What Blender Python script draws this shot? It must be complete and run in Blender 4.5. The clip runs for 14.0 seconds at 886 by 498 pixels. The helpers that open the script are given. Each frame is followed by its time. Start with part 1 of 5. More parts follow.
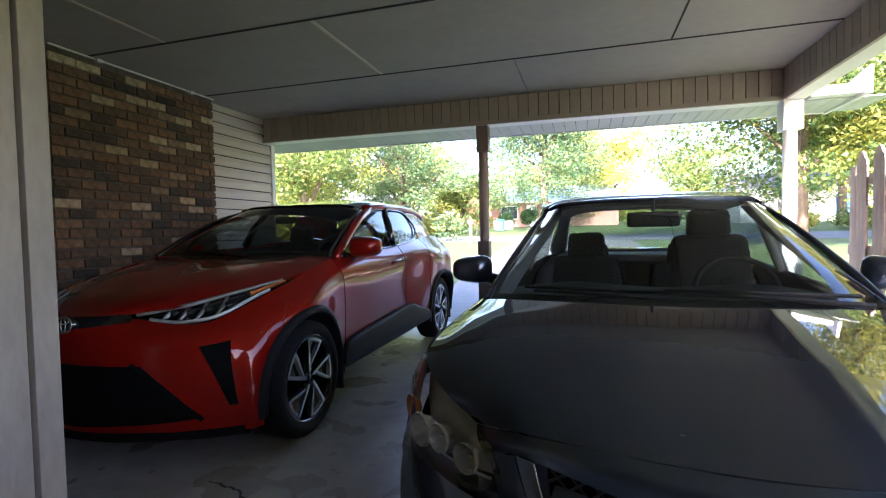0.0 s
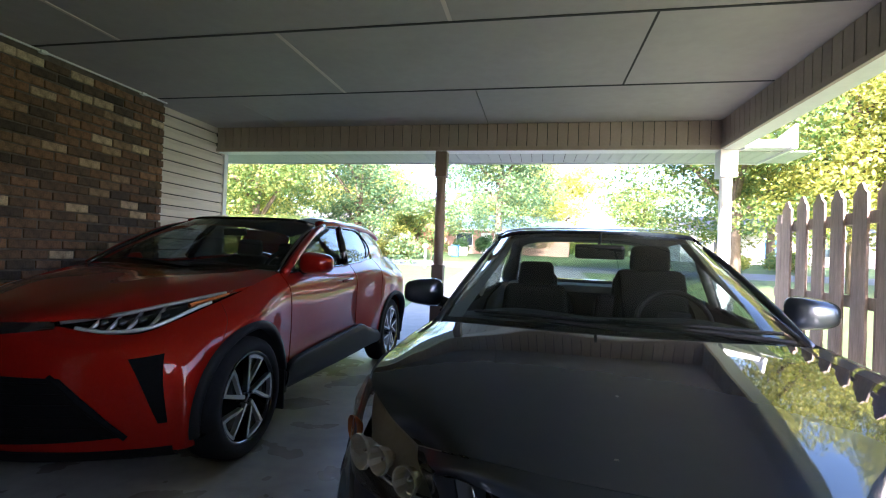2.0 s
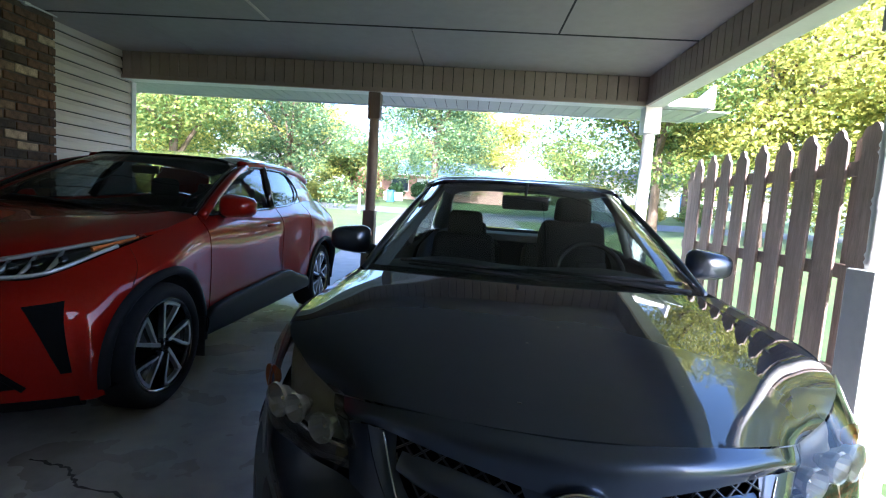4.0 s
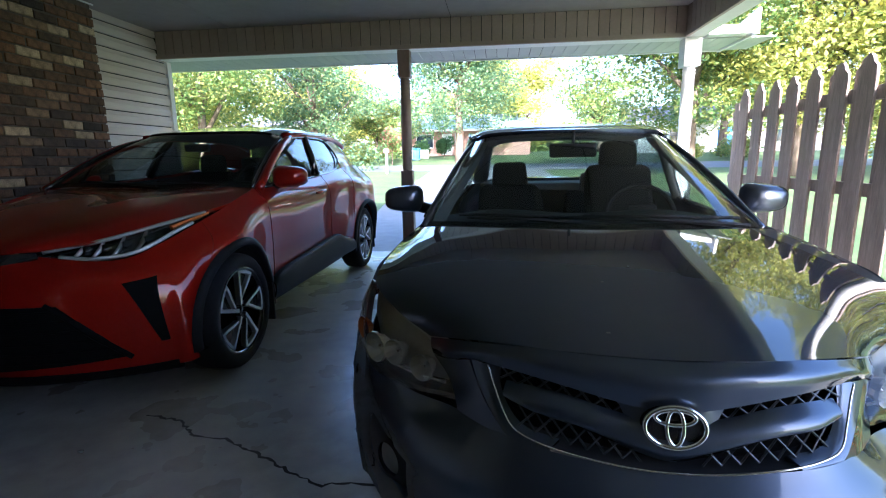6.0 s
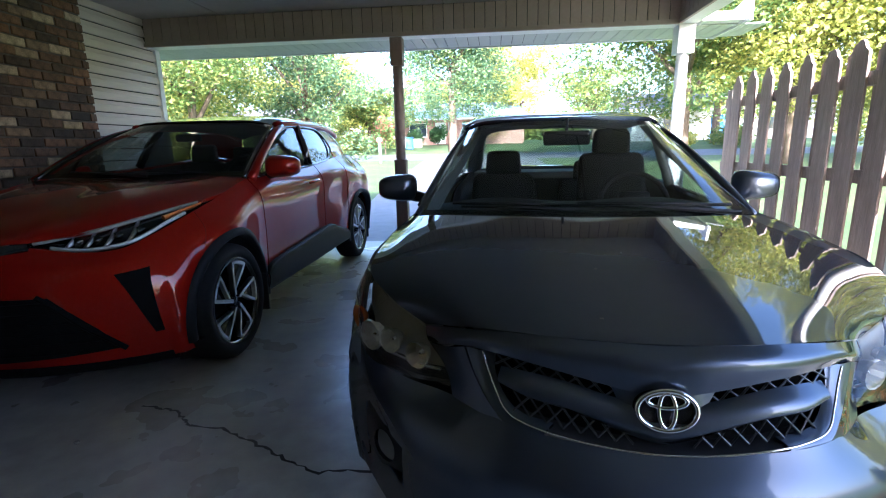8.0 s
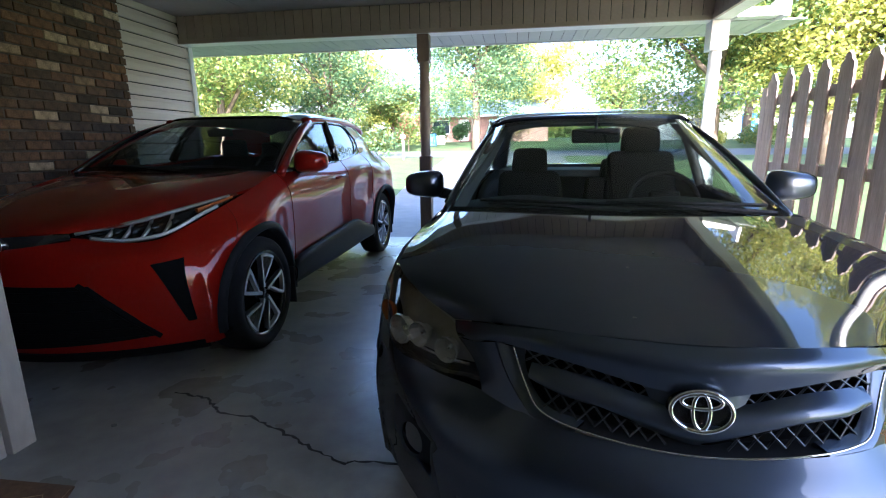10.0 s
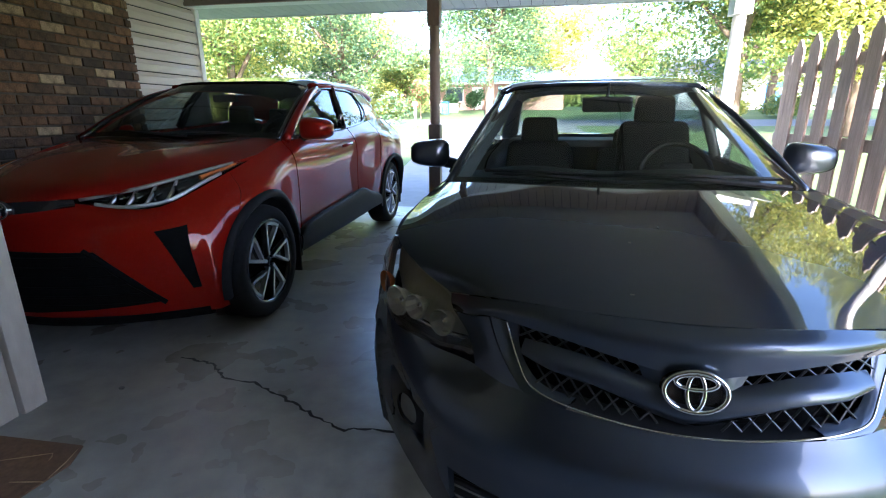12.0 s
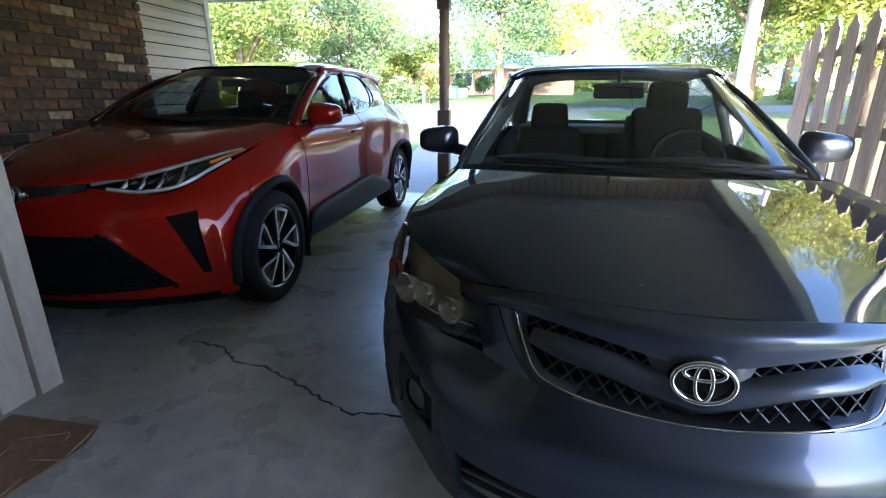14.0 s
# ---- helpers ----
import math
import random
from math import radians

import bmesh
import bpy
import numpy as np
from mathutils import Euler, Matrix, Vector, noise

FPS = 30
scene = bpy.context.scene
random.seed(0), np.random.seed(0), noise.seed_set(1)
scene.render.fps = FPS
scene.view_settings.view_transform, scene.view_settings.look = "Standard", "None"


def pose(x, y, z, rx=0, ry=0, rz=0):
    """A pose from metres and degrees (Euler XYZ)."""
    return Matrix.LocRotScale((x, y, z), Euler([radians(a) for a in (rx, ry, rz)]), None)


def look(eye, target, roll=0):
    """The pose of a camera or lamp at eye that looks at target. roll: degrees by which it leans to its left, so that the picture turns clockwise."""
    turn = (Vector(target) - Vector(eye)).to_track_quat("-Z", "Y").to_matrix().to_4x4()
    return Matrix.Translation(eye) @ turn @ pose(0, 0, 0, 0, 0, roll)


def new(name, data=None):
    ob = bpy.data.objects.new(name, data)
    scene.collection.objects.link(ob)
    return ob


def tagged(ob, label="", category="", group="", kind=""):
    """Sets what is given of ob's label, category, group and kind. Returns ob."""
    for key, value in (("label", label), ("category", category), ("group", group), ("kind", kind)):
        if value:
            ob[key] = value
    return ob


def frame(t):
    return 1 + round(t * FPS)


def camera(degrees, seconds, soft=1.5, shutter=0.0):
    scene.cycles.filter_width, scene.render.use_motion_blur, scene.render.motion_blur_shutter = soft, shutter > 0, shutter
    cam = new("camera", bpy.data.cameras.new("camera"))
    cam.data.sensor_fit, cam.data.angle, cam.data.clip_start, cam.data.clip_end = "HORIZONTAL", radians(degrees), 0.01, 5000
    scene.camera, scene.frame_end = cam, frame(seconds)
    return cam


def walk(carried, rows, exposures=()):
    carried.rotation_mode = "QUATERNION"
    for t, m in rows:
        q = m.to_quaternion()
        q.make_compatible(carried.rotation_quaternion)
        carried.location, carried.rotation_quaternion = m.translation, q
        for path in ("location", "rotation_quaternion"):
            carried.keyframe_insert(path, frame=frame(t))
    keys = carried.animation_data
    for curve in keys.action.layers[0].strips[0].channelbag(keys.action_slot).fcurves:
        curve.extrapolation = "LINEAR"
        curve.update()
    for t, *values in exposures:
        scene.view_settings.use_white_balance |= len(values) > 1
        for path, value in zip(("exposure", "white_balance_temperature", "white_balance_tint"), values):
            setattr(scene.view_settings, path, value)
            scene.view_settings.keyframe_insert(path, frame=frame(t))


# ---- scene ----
cam = camera(85.6, 14.0, soft=1.1)
PATH = [
    (0, (-0.001, 0.047, 1.186), (-0.573, 1.962, 1.109), -1.1),
    (0.5, (-0.006, 0.038, 1.186), (-0.5, 1.976, 1.138), -0.1),
    (1, (0.003, 0.035, 1.175), (-0.43, 1.988, 1.177), 1.2),
    (1.5, (-0.001, 0.041, 1.173), (-0.404, 2.0, 1.196), 1.9),
    (2, (0.006, 0.044, 1.176), (-0.382, 2.006, 1.2), 2.2),
    (2.5, (0.016, 0.043, 1.166), (-0.35, 2.009, 1.18), 1.5),
    (3, (0.019, 0.038, 1.143), (-0.285, 2.015, 1.139), 1.4),
    (3.5, (-0.036, 0.025, 1.136), (-0.245, 2.014, 1.089), 2.4),
    (4, (0.041, 0.058, 1.19), (-0.068, 2.046, 1.002), 3.8),
    (4.2, (-0.005, 0.0, 1.235), (-0.084, 1.976, 0.94), 2.8),
    (6.3, (-0.077, -0.049, 1.189), (-0.312, 1.902, 0.816), -1.1),
    (6.5, (-0.07, -0.049, 1.19), (-0.296, 1.903, 0.818), -0.9),
    (7, (-0.074, -0.051, 1.186), (-0.277, 1.902, 0.806), -1.3),
    (7.5, (-0.076, -0.051, 1.188), (-0.27, 1.897, 0.781), -1.2),
    (10, (-0.102, -0.065, 1.187), (-0.391, 1.868, 0.76), -0.7),
    (10.5, (-0.115, -0.069, 1.19), (-0.406, 1.863, 0.765), -0.4),
    (11, (-0.108, -0.052, 1.193), (-0.426, 1.873, 0.757), -0.3),
    (11.5, (-0.077, -0.039, 1.186), (-0.406, 1.876, 0.709), -0.2),
    (12, (-0.068, -0.03, 1.185), (-0.4, 1.864, 0.637), -0.2),
    (12.5, (-0.065, -0.036, 1.188), (-0.399, 1.843, 0.591), -0.6),
    (13, (-0.068, -0.044, 1.192), (-0.437, 1.83, 0.596), -0.4),
    (13.5, (-0.067, -0.041, 1.195), (-0.466, 1.827, 0.604), -0.3),
    (14, (-0.072, -0.031, 1.191), (-0.432, 1.841, 0.587), -0.0),
]
walk(cam, [(t, look(eye, target, roll)) for t, eye, target, roll in PATH], [(0, 3.38, 5650, 26), (2, 3.44, 5550, 22), (4, 3.10, 5080, 17), (7, 3.20, 5080, 19), (11, 3.34, 5330, 19), (12.3, 3.65, 5350, 18), (14, 3.62, 5350, 18)])

# ---------------------------------------------------------------- light
SUN_ELEV, SUN_ROT = radians(23), radians(173)
world = bpy.data.worlds.new("sky")
scene.world = world
world.use_nodes = True
wt = world.node_tree
sky = wt.nodes.new("ShaderNodeTexSky")
sky.sky_type, sky.sun_disc = "NISHITA", False
sky.sun_elevation, sky.sun_rotation = SUN_ELEV, SUN_ROT
sky.air_density, sky.dust_density = 1.0, 3.0
wt.links.new(sky.outputs[0], wt.nodes["Background"].inputs[0])
wt.nodes["Background"].inputs[1].default_value = 0.15
sun = new("sun", bpy.data.lights.new("sun", "SUN"))
sun.data.energy, sun.data.angle, sun.data.color = 4.4, radians(0.6), (1.0, 0.90, 0.72)
sun_from = Vector((math.sin(SUN_ROT) * math.cos(SUN_ELEV), math.cos(SUN_ROT) * math.cos(SUN_ELEV), math.sin(SUN_ELEV)))
sun.matrix_world = look(sun_from * 50, (0, 0, 0))


# ---------------------------------------------------------------- materials
def mat(name, color, rough=0.5, metal=0.0, vary=0.15, scale=8.0, bump=0.0, bscale=60.0, color2=None, coat=0.0,
        rand=None, island=None, trans=0.0, coords="Object", stretch=(1, 1, 1), spec=0.5, coat_rough=0.03, rvary=0.0, coat_ior=1.5, edge=1.0):
    """A Principled surface with two scales of colour noise; rand/island: a ramp of colours by piece."""
    m = bpy.data.materials.new(name)
    m.use_nodes = True
    nt = m.node_tree
    n, l = nt.nodes, nt.links
    b = n["Principled BSDF"]
    b.inputs["Roughness"].default_value, b.inputs["Metallic"].default_value = rough, metal
    b.inputs["Coat Weight"].default_value, b.inputs["Coat Roughness"].default_value = coat, coat_rough
    b.inputs["Specular IOR Level"].default_value = spec
    b.inputs["Coat IOR"].default_value = coat_ior
    b.inputs["Specular Tint"].default_value = (edge, edge, edge, 1)
    b.inputs["Transmission Weight"].default_value = trans
    tc = n.new("ShaderNodeTexCoord")
    mp = n.new("ShaderNodeMapping")
    mp.inputs["Scale"].default_value = stretch
    l.new(tc.outputs[coords], mp.inputs[0])
    ramp = rand or island
    if ramp:
        src = n.new("ShaderNodeObjectInfo" if rand else "ShaderNodeNewGeometry")
        cr = n.new("ShaderNodeValToRGB")
        cr.color_ramp.interpolation = "LINEAR"
        while len(cr.color_ramp.elements) < len(ramp):
            cr.color_ramp.elements.new(0.5)
        for i, c in enumerate(ramp):
            cr.color_ramp.elements[i].position = i / max(1, len(ramp) - 1)
            cr.color_ramp.elements[i].color = (*c, 1)
        l.new(src.outputs["Random" if rand else "Random Per Island"], cr.inputs[0])
        base = cr.outputs[0]
    else:
        rgb = n.new("ShaderNodeRGB")
        rgb.outputs[0].default_value = (*color, 1)
        base = rgb.outputs[0]
    if vary or color2:
        last = base
        for k, (sc, amt) in enumerate(((scale, 1.0), (scale * 7.3, 0.6))):
            t = n.new("ShaderNodeTexNoise")
            t.inputs["Scale"].default_value, t.inputs["Detail"].default_value = sc, 5.0
            l.new(mp.outputs[0], t.inputs["Vector"])
            r = n.new("ShaderNodeMapRange")
            r.inputs[1].default_value, r.inputs[2].default_value = 0.3, 0.7
            l.new(t.outputs[0], r.inputs[0])
            mx = n.new("ShaderNodeMix")
            mx.data_type = "RGBA"
            if color2 and k == 0:
                l.new(r.outputs[0], mx.inputs[0])
                mx.inputs[7].default_value = (*color2, 1)
            else:
                mx.blend_type = "MULTIPLY"
                r.inputs[3].default_value, r.inputs[4].default_value = 1 - vary * amt, 1 + vary * amt
                mx.inputs[0].default_value = 1.0
                l.new(r.outputs[0], mx.inputs[7])
            l.new(last, mx.inputs[6])
            last = mx.outputs[2]
        base = last
    l.new(base, b.inputs["Base Color"])
    if rvary:
        t = n.new("ShaderNodeTexNoise")
        t.inputs["Scale"].default_value, t.inputs["Detail"].default_value = scale * 1.7, 4.0
        l.new(mp.outputs[0], t.inputs["Vector"])
        r = n.new("ShaderNodeMapRange")
        r.inputs[1].default_value, r.inputs[2].default_value = 0.3, 0.7
        r.inputs[3].default_value, r.inputs[4].default_value = max(0.02, rough - rvary), min(1, rough + rvary)
        l.new(t.outputs[0], r.inputs[0])
        l.new(r.outputs[0], b.inputs["Roughness"])
    if bump:
        t = n.new("ShaderNodeTexNoise")
        t.inputs["Scale"].default_value, t.inputs["Detail"].default_value = bscale, 6.0
        l.new(mp.outputs[0], t.inputs["Vector"])
        bp = n.new("ShaderNodeBump")
        bp.inputs["Strength"].default_value, bp.inputs["Distance"].default_value = bump, 0.01
        l.new(t.outputs[0], bp.inputs["Height"])
        l.new(bp.outputs[0], b.inputs["Normal"])
    return m


def glass_mat(name, tint, rough=0.0, ior=1.33):
    """Thin glass: a tinted see-through sheet with a mirror share that grows at grazing angles."""
    m = bpy.data.materials.new(name)
    m.use_nodes = True
    n, l = m.node_tree.nodes, m.node_tree.links
    n.remove(n["Principled BSDF"])
    tr, gl, mx, fr = n.new("ShaderNodeBsdfTransparent"), n.new("ShaderNodeBsdfGlossy"), n.new("ShaderNodeMixShader"), n.new("ShaderNodeLayerWeight")
    tr.inputs[0].default_value = (*tint, 1)
    gl.inputs["Roughness"].default_value = rough
    gl.inputs[0].default_value = (1, 1, 1, 1)
    fr.inputs["Blend"].default_value = 0.5
    f0 = ((ior - 1) / (ior + 1)) ** 2
    pw, ma = n.new("ShaderNodeMath"), n.new("ShaderNodeMath")
    pw.operation, ma.operation = "POWER", "MULTIPLY_ADD"
    pw.inputs[1].default_value = 5.0
    ma.inputs[1].default_value, ma.inputs[2].default_value = 1 - f0, f0
    l.new(fr.outputs["Facing"], pw.inputs[0])
    l.new(pw.outputs[0], ma.inputs[0])
    l.new(ma.outputs[0], mx.inputs[0])
    l.new(tr.outputs[0], mx.inputs[1])
    l.new(gl.outputs[0], mx.inputs[2])
    l.new(mx.outputs[0], n["Material Output"].inputs[0])
    return m


def leaf_mat(name, ramp):
    """Leaves: diffuse and translucent, each clump its own tone."""
    m = bpy.data.materials.new(name)
    m.use_nodes = True
    n, l = m.node_tree.nodes, m.node_tree.links
    b = n["Principled BSDF"]
    geo, cr = n.new("ShaderNodeNewGeometry"), n.new("ShaderNodeValToRGB")
    while len(cr.color_ramp.elements) < len(ramp):
        cr.color_ramp.elements.new(0.5)
    for i, c in enumerate(ramp):
        cr.color_ramp.elements[i].position = i / (len(ramp) - 1)
        cr.color_ramp.elements[i].color = (*c, 1)
    l.new(geo.outputs["Random Per Island"], cr.inputs[0])
    l.new(cr.outputs[0], b.inputs["Base Color"])
    b.inputs["Roughness"].default_value = 0.5
    t, mx = n.new("ShaderNodeBsdfTranslucent"), n.new("ShaderNodeMixShader")
    l.new(cr.outputs[0], t.inputs[0])
    mx.inputs[0].default_value = 0.5
    l.new(b.outputs[0], mx.inputs[1])
    l.new(t.outputs[0], mx.inputs[2])
    l.new(mx.outputs[0], n["Material Output"].inputs[0])
    return m


M = {}
M["concrete"] = mat("concrete", (0.38, 0.355, 0.315), 0.30, vary=0.25, scale=1.3, bump=0.05, bscale=60, color2=(0.25, 0.235, 0.21), rvary=0.1)
M["drive"] = mat("drive_concrete", (0.20, 0.197, 0.195), 0.8, vary=0.15, scale=0.8, bump=0.2, bscale=60, color2=(0.165, 0.162, 0.16))
M["crack"] = mat("crack_dirt", (0.02, 0.018, 0.016), 0.95, vary=0.3, scale=40)
M["asphalt"] = mat("asphalt", (0.12, 0.124, 0.135), 0.8, vary=0.15, scale=2, bump=0.3, bscale=200)
M["grass"] = mat("lawn", (0.055, 0.105, 0.025), 0.9, vary=0.35, scale=0.5, bump=0.6, bscale=40, color2=(0.10, 0.14, 0.04), coords="Object")
M["ceiling"] = mat("ceiling_board", (0.385, 0.35, 0.315), 0.75, vary=0.06, scale=1.5, bump=0.05, bscale=120, color2=(0.345, 0.312, 0.28))
M["gap"] = mat("dark_gap_and_lap_shade", (0.03, 0.028, 0.025), 0.9, vary=0.2)
M["beam"] = mat("beam_paint", (0.36, 0.285, 0.235), 0.6, vary=0.08, scale=3, bump=0.08, bscale=150)
M["beamp"] = mat("beam_panel_paint", (0.5, 0.44, 0.39), 0.6, vary=0.08, scale=5, rand=((0.33, 0.262, 0.215), (0.38, 0.305, 0.25)))
M["white"] = mat("white_vinyl", (0.72, 0.71, 0.69), 0.45, vary=0.05, scale=4, bump=0.03, bscale=80)
M["jamb"] = mat("store_wall_paint", (0.38, 0.325, 0.275), 0.6, vary=0.12, scale=5, bump=0.12, bscale=50, stretch=(1, 1, 0.3))
M["soffit"] = mat("soffit_vinyl", (0.46, 0.47, 0.44), 0.5, vary=0.05, scale=3)
M["siding"] = mat("siding_vinyl", (0.60, 0.52, 0.44), 0.5, vary=0.06, scale=6, bump=0.06, bscale=120, stretch=(1, 0.15, 1))
M["brick"] = mat("brick_clay", (0.3, 0.2, 0.14), 0.85, vary=0.5, scale=16, bump=0.7, bscale=60,
                 rand=((0.022, 0.015, 0.010), (0.06, 0.036, 0.020), (0.15, 0.073, 0.034), (0.06, 0.036, 0.020), (0.18, 0.092, 0.044), (0.03, 0.021, 0.014), (0.11, 0.060, 0.031), (0.21, 0.135, 0.075), (0.40, 0.30, 0.19)))
M["brick_far"] = mat("brick_clay_joined", (0.3, 0.2, 0.14), 0.85, vary=0.5, scale=16, bump=0.7, bscale=60,
                     island=((0.022, 0.015, 0.010), (0.06, 0.036, 0.020), (0.15, 0.073, 0.034), (0.06, 0.036, 0.020), (0.18, 0.092, 0.044), (0.03, 0.021, 0.014), (0.11, 0.060, 0.031), (0.21, 0.135, 0.075), (0.40, 0.30, 0.19)))
M["mortar"] = mat("mortar", (0.10, 0.08, 0.062), 0.95, vary=0.3, scale=15, bump=0.5, bscale=120)
M["post"] = mat("post_brown_paint", (0.20, 0.145, 0.115), 0.55, vary=0.15, scale=10, bump=0.1, bscale=60, stretch=(1, 1, 0.2))
M["fence"] = mat("fence_stain", (0.25, 0.18, 0.15), 0.8, vary=0.25, scale=5, bump=0.4, bscale=40, stretch=(4, 4, 0.4),
                 rand=((0.28, 0.215, 0.185), (0.37, 0.285, 0.245), (0.32, 0.245, 0.21)))
M["bark"] = mat("bark", (0.13, 0.095, 0.07), 0.95, vary=0.4, scale=4, bump=0.9, bscale=14, stretch=(2, 2, 0.5))
M["leaf_yellow"] = leaf_mat("leaves_yellow_green", ((0.275, 0.312, 0.062), (0.425, 0.425, 0.088), (0.550, 0.500, 0.125), (0.200, 0.275, 0.062)))
M["leaf_mid"] = leaf_mat("leaves_mid_green", ((0.081, 0.156, 0.044), (0.150, 0.225, 0.056), (0.312, 0.312, 0.075), (0.100, 0.188, 0.075)))
M["leaf_cool"] = leaf_mat("leaves_cool_green", ((0.062, 0.138, 0.062), (0.112, 0.200, 0.094), (0.163, 0.250, 0.119), (0.263, 0.300, 0.088)))
M["leaf_dark"] = leaf_mat("leaves_dark_green", ((0.03, 0.09, 0.03), (0.06, 0.13, 0.04), (0.05, 0.11, 0.04)))
M["flower"] = leaf_mat("pink_blossom", ((0.14, 0.26, 0.08), (0.22, 0.34, 0.10), (0.60, 0.14, 0.18)))
M["litter"] = leaf_mat("fallen_leaves", ((0.35, 0.15, 0.04), (0.42, 0.22, 0.06), (0.25, 0.1, 0.03)))
M["mat_brown"] = mat("brown_cardboard", (0.20, 0.105, 0.05), 0.8, vary=0.3, scale=7, bump=0.3, bscale=60, color2=(0.12, 0.065, 0.035))
M["card_edge"] = mat("worn_cardboard_edge", (0.42, 0.27, 0.14), 0.8, vary=0.2, scale=30)
M["brow"] = mat("lamp_brow_grey", (0.27, 0.262, 0.25), 0.35, vary=0.05, coat=0.3)
M["red"] = mat("red_pearl_paint", (0.20, 0.007, 0.003), 0.36, metal=0.2, vary=0.03, scale=3, coat=1.0, spec=0.05, coat_ior=1.36, edge=0.3)
M["grey"] = mat("dark_grey_metallic_paint", (0.070, 0.083, 0.110), 0.33, metal=0.9, vary=0.04, scale=3, coat=1.0, spec=0.1, coat_ior=1.38, edge=0.15)
M["lattice"] = mat("grille_lattice_grey", (0.015, 0.016, 0.017), 0.35, vary=0.1, scale=20)
M["plastic"] = mat("black_plastic", (0.016, 0.016, 0.017), 0.55, spec=0.25, vary=0.12, scale=20, bump=0.06, bscale=300)
M["clad"] = mat("grey_black_cladding", (0.009, 0.009, 0.010), 0.6, spec=0.15, vary=0.12, scale=15, bump=0.08, bscale=300)
M["gloss_black"] = mat("gloss_black", (0.01, 0.01, 0.011), 0.12, vary=0.05, coat=0.6)
M["void"] = mat("dark_interior", (0.005, 0.005, 0.005), 0.9, spec=0.05, vary=0.1)
M["chrome"] = mat("chrome", (0.82, 0.83, 0.85), 0.08, metal=1.0, vary=0.02)
M["silver"] = mat("machined_alloy", (0.62, 0.62, 0.63), 0.28, metal=1.0, vary=0.05, scale=30)
M["rubber"] = mat("tyre_rubber", (0.011, 0.011, 0.012), 0.85, spec=0.2, vary=0.15, scale=30, bump=0.15, bscale=120)
M["seat"] = mat("seat_fabric", (0.016, 0.016, 0.017), 0.95, spec=0.1, vary=0.15, scale=40, bump=0.2, bscale=400)
M["trim_grey"] = mat("interior_grey_trim", (0.15, 0.152, 0.155), 0.7, vary=0.08, scale=10)
M["dash"] = mat("dash_vinyl", (0.022, 0.023, 0.025), 0.6, spec=0.25, vary=0.1, scale=30, bump=0.1, bscale=300)
M["glass"] = glass_mat("windscreen_glass", (0.42, 0.48, 0.47))
M["glass_dark"] = glass_mat("tinted_glass", (0.44, 0.50, 0.49))
M["glass_privacy"] = glass_mat("privacy_glass", (0.07, 0.08, 0.08), ior=1.6)
M["glass_side"] = glass_mat("side_window_glass", (0.50, 0.56, 0.55), ior=1.6)
M["lens"] = glass_mat("lamp_lens", (0.86, 0.87, 0.88), ior=1.5)
M["lens_old"] = glass_mat("yellowed_lamp_lens", (0.78, 0.75, 0.69), rough=0.05, ior=1.5)
M["lamp_white"] = mat("lamp_guide_white", (0.46, 0.47, 0.48), 0.25, metal=0.3, vary=0.04, coat=0.5)
M["amber"] = mat("amber_plastic", (0.45, 0.13, 0.03), 0.25, vary=0.1, coat=0.4)
M["tail_red"] = mat("tail_lamp_red", (0.42, 0.02, 0.03), 0.15, vary=0.05, coat=0.8)
M["reflector"] = mat("lamp_reflector", (0.75, 0.75, 0.74), 0.22, metal=0.5, vary=0.05)
M["lamp_house"] = mat("lamp_housing_grey", (0.36, 0.35, 0.33), 0.35, metal=0.2, vary=0.1)
M["mirror"] = mat("mirror_glass", (0.85, 0.87, 0.88), 0.02, metal=1.0, vary=0.0)
M["house_wall"] = mat("pink_brick_far", (0.42, 0.24, 0.19), 0.9, vary=0.2, scale=6, bump=0.2)
M["house_white"] = mat("white_house_paint", (0.75, 0.74, 0.71), 0.7, vary=0.06, scale=2)
M["roof_teal"] = mat("blue_grey_roof", (0.24, 0.33, 0.38), 0.8, vary=0.15, scale=3)
M["roof_grey"] = mat("grey_shingle_roof", (0.18, 0.17, 0.17), 0.9, vary=0.2, scale=6, bump=0.3)
M["blue"] = mat("blue_paint", (0.05, 0.22, 0.55), 0.5, vary=0.05)
M["pane"] = mat("house_window_pane", (0.05, 0.07, 0.09), 0.08, vary=0.05, coat=0.5)


# ---------------------------------------------------------------- mesh helpers
def mesh_of(name, verts, faces, material, smooth=False):
    me = bpy.data.meshes.new(name)
    me.from_pydata([tuple(v) for v in verts], [], [tuple(f) for f in faces])
    me.materials.append(material)
    if smooth:
        me.polygons.foreach_set("use_smooth", [True] * len(me.polygons))
    me.update()
    return me


def part(name, data, material, parent=None, label="", smooth=False):
    """Links a bmesh, (verts, faces) or mesh as ONE mesh object under a thing or a part."""
    if isinstance(data, bmesh.types.BMesh):
        me = bpy.data.meshes.new(name)
        bmesh.ops.recalc_face_normals(data, faces=data.faces)
        data.to_mesh(me)
        data.free()
        me.materials.append(material)
        if smooth:
            me.polygons.foreach_set("use_smooth", [True] * len(me.polygons))
    elif isinstance(data, tuple):
        me = mesh_of(name, data[0], data[1], material, smooth)
    else:
        me = data
    ob = new(name, me)
    if parent is not None:
        ob.parent = parent
    if label:
        ob["label"] = label
    return ob


def thing(name, at, label, category, group="", kind="", rz=0.0):
    e = new(name)
    e.matrix_world = pose(*at, 0, 0, rz)
    return tagged(e, label, category, group, kind)


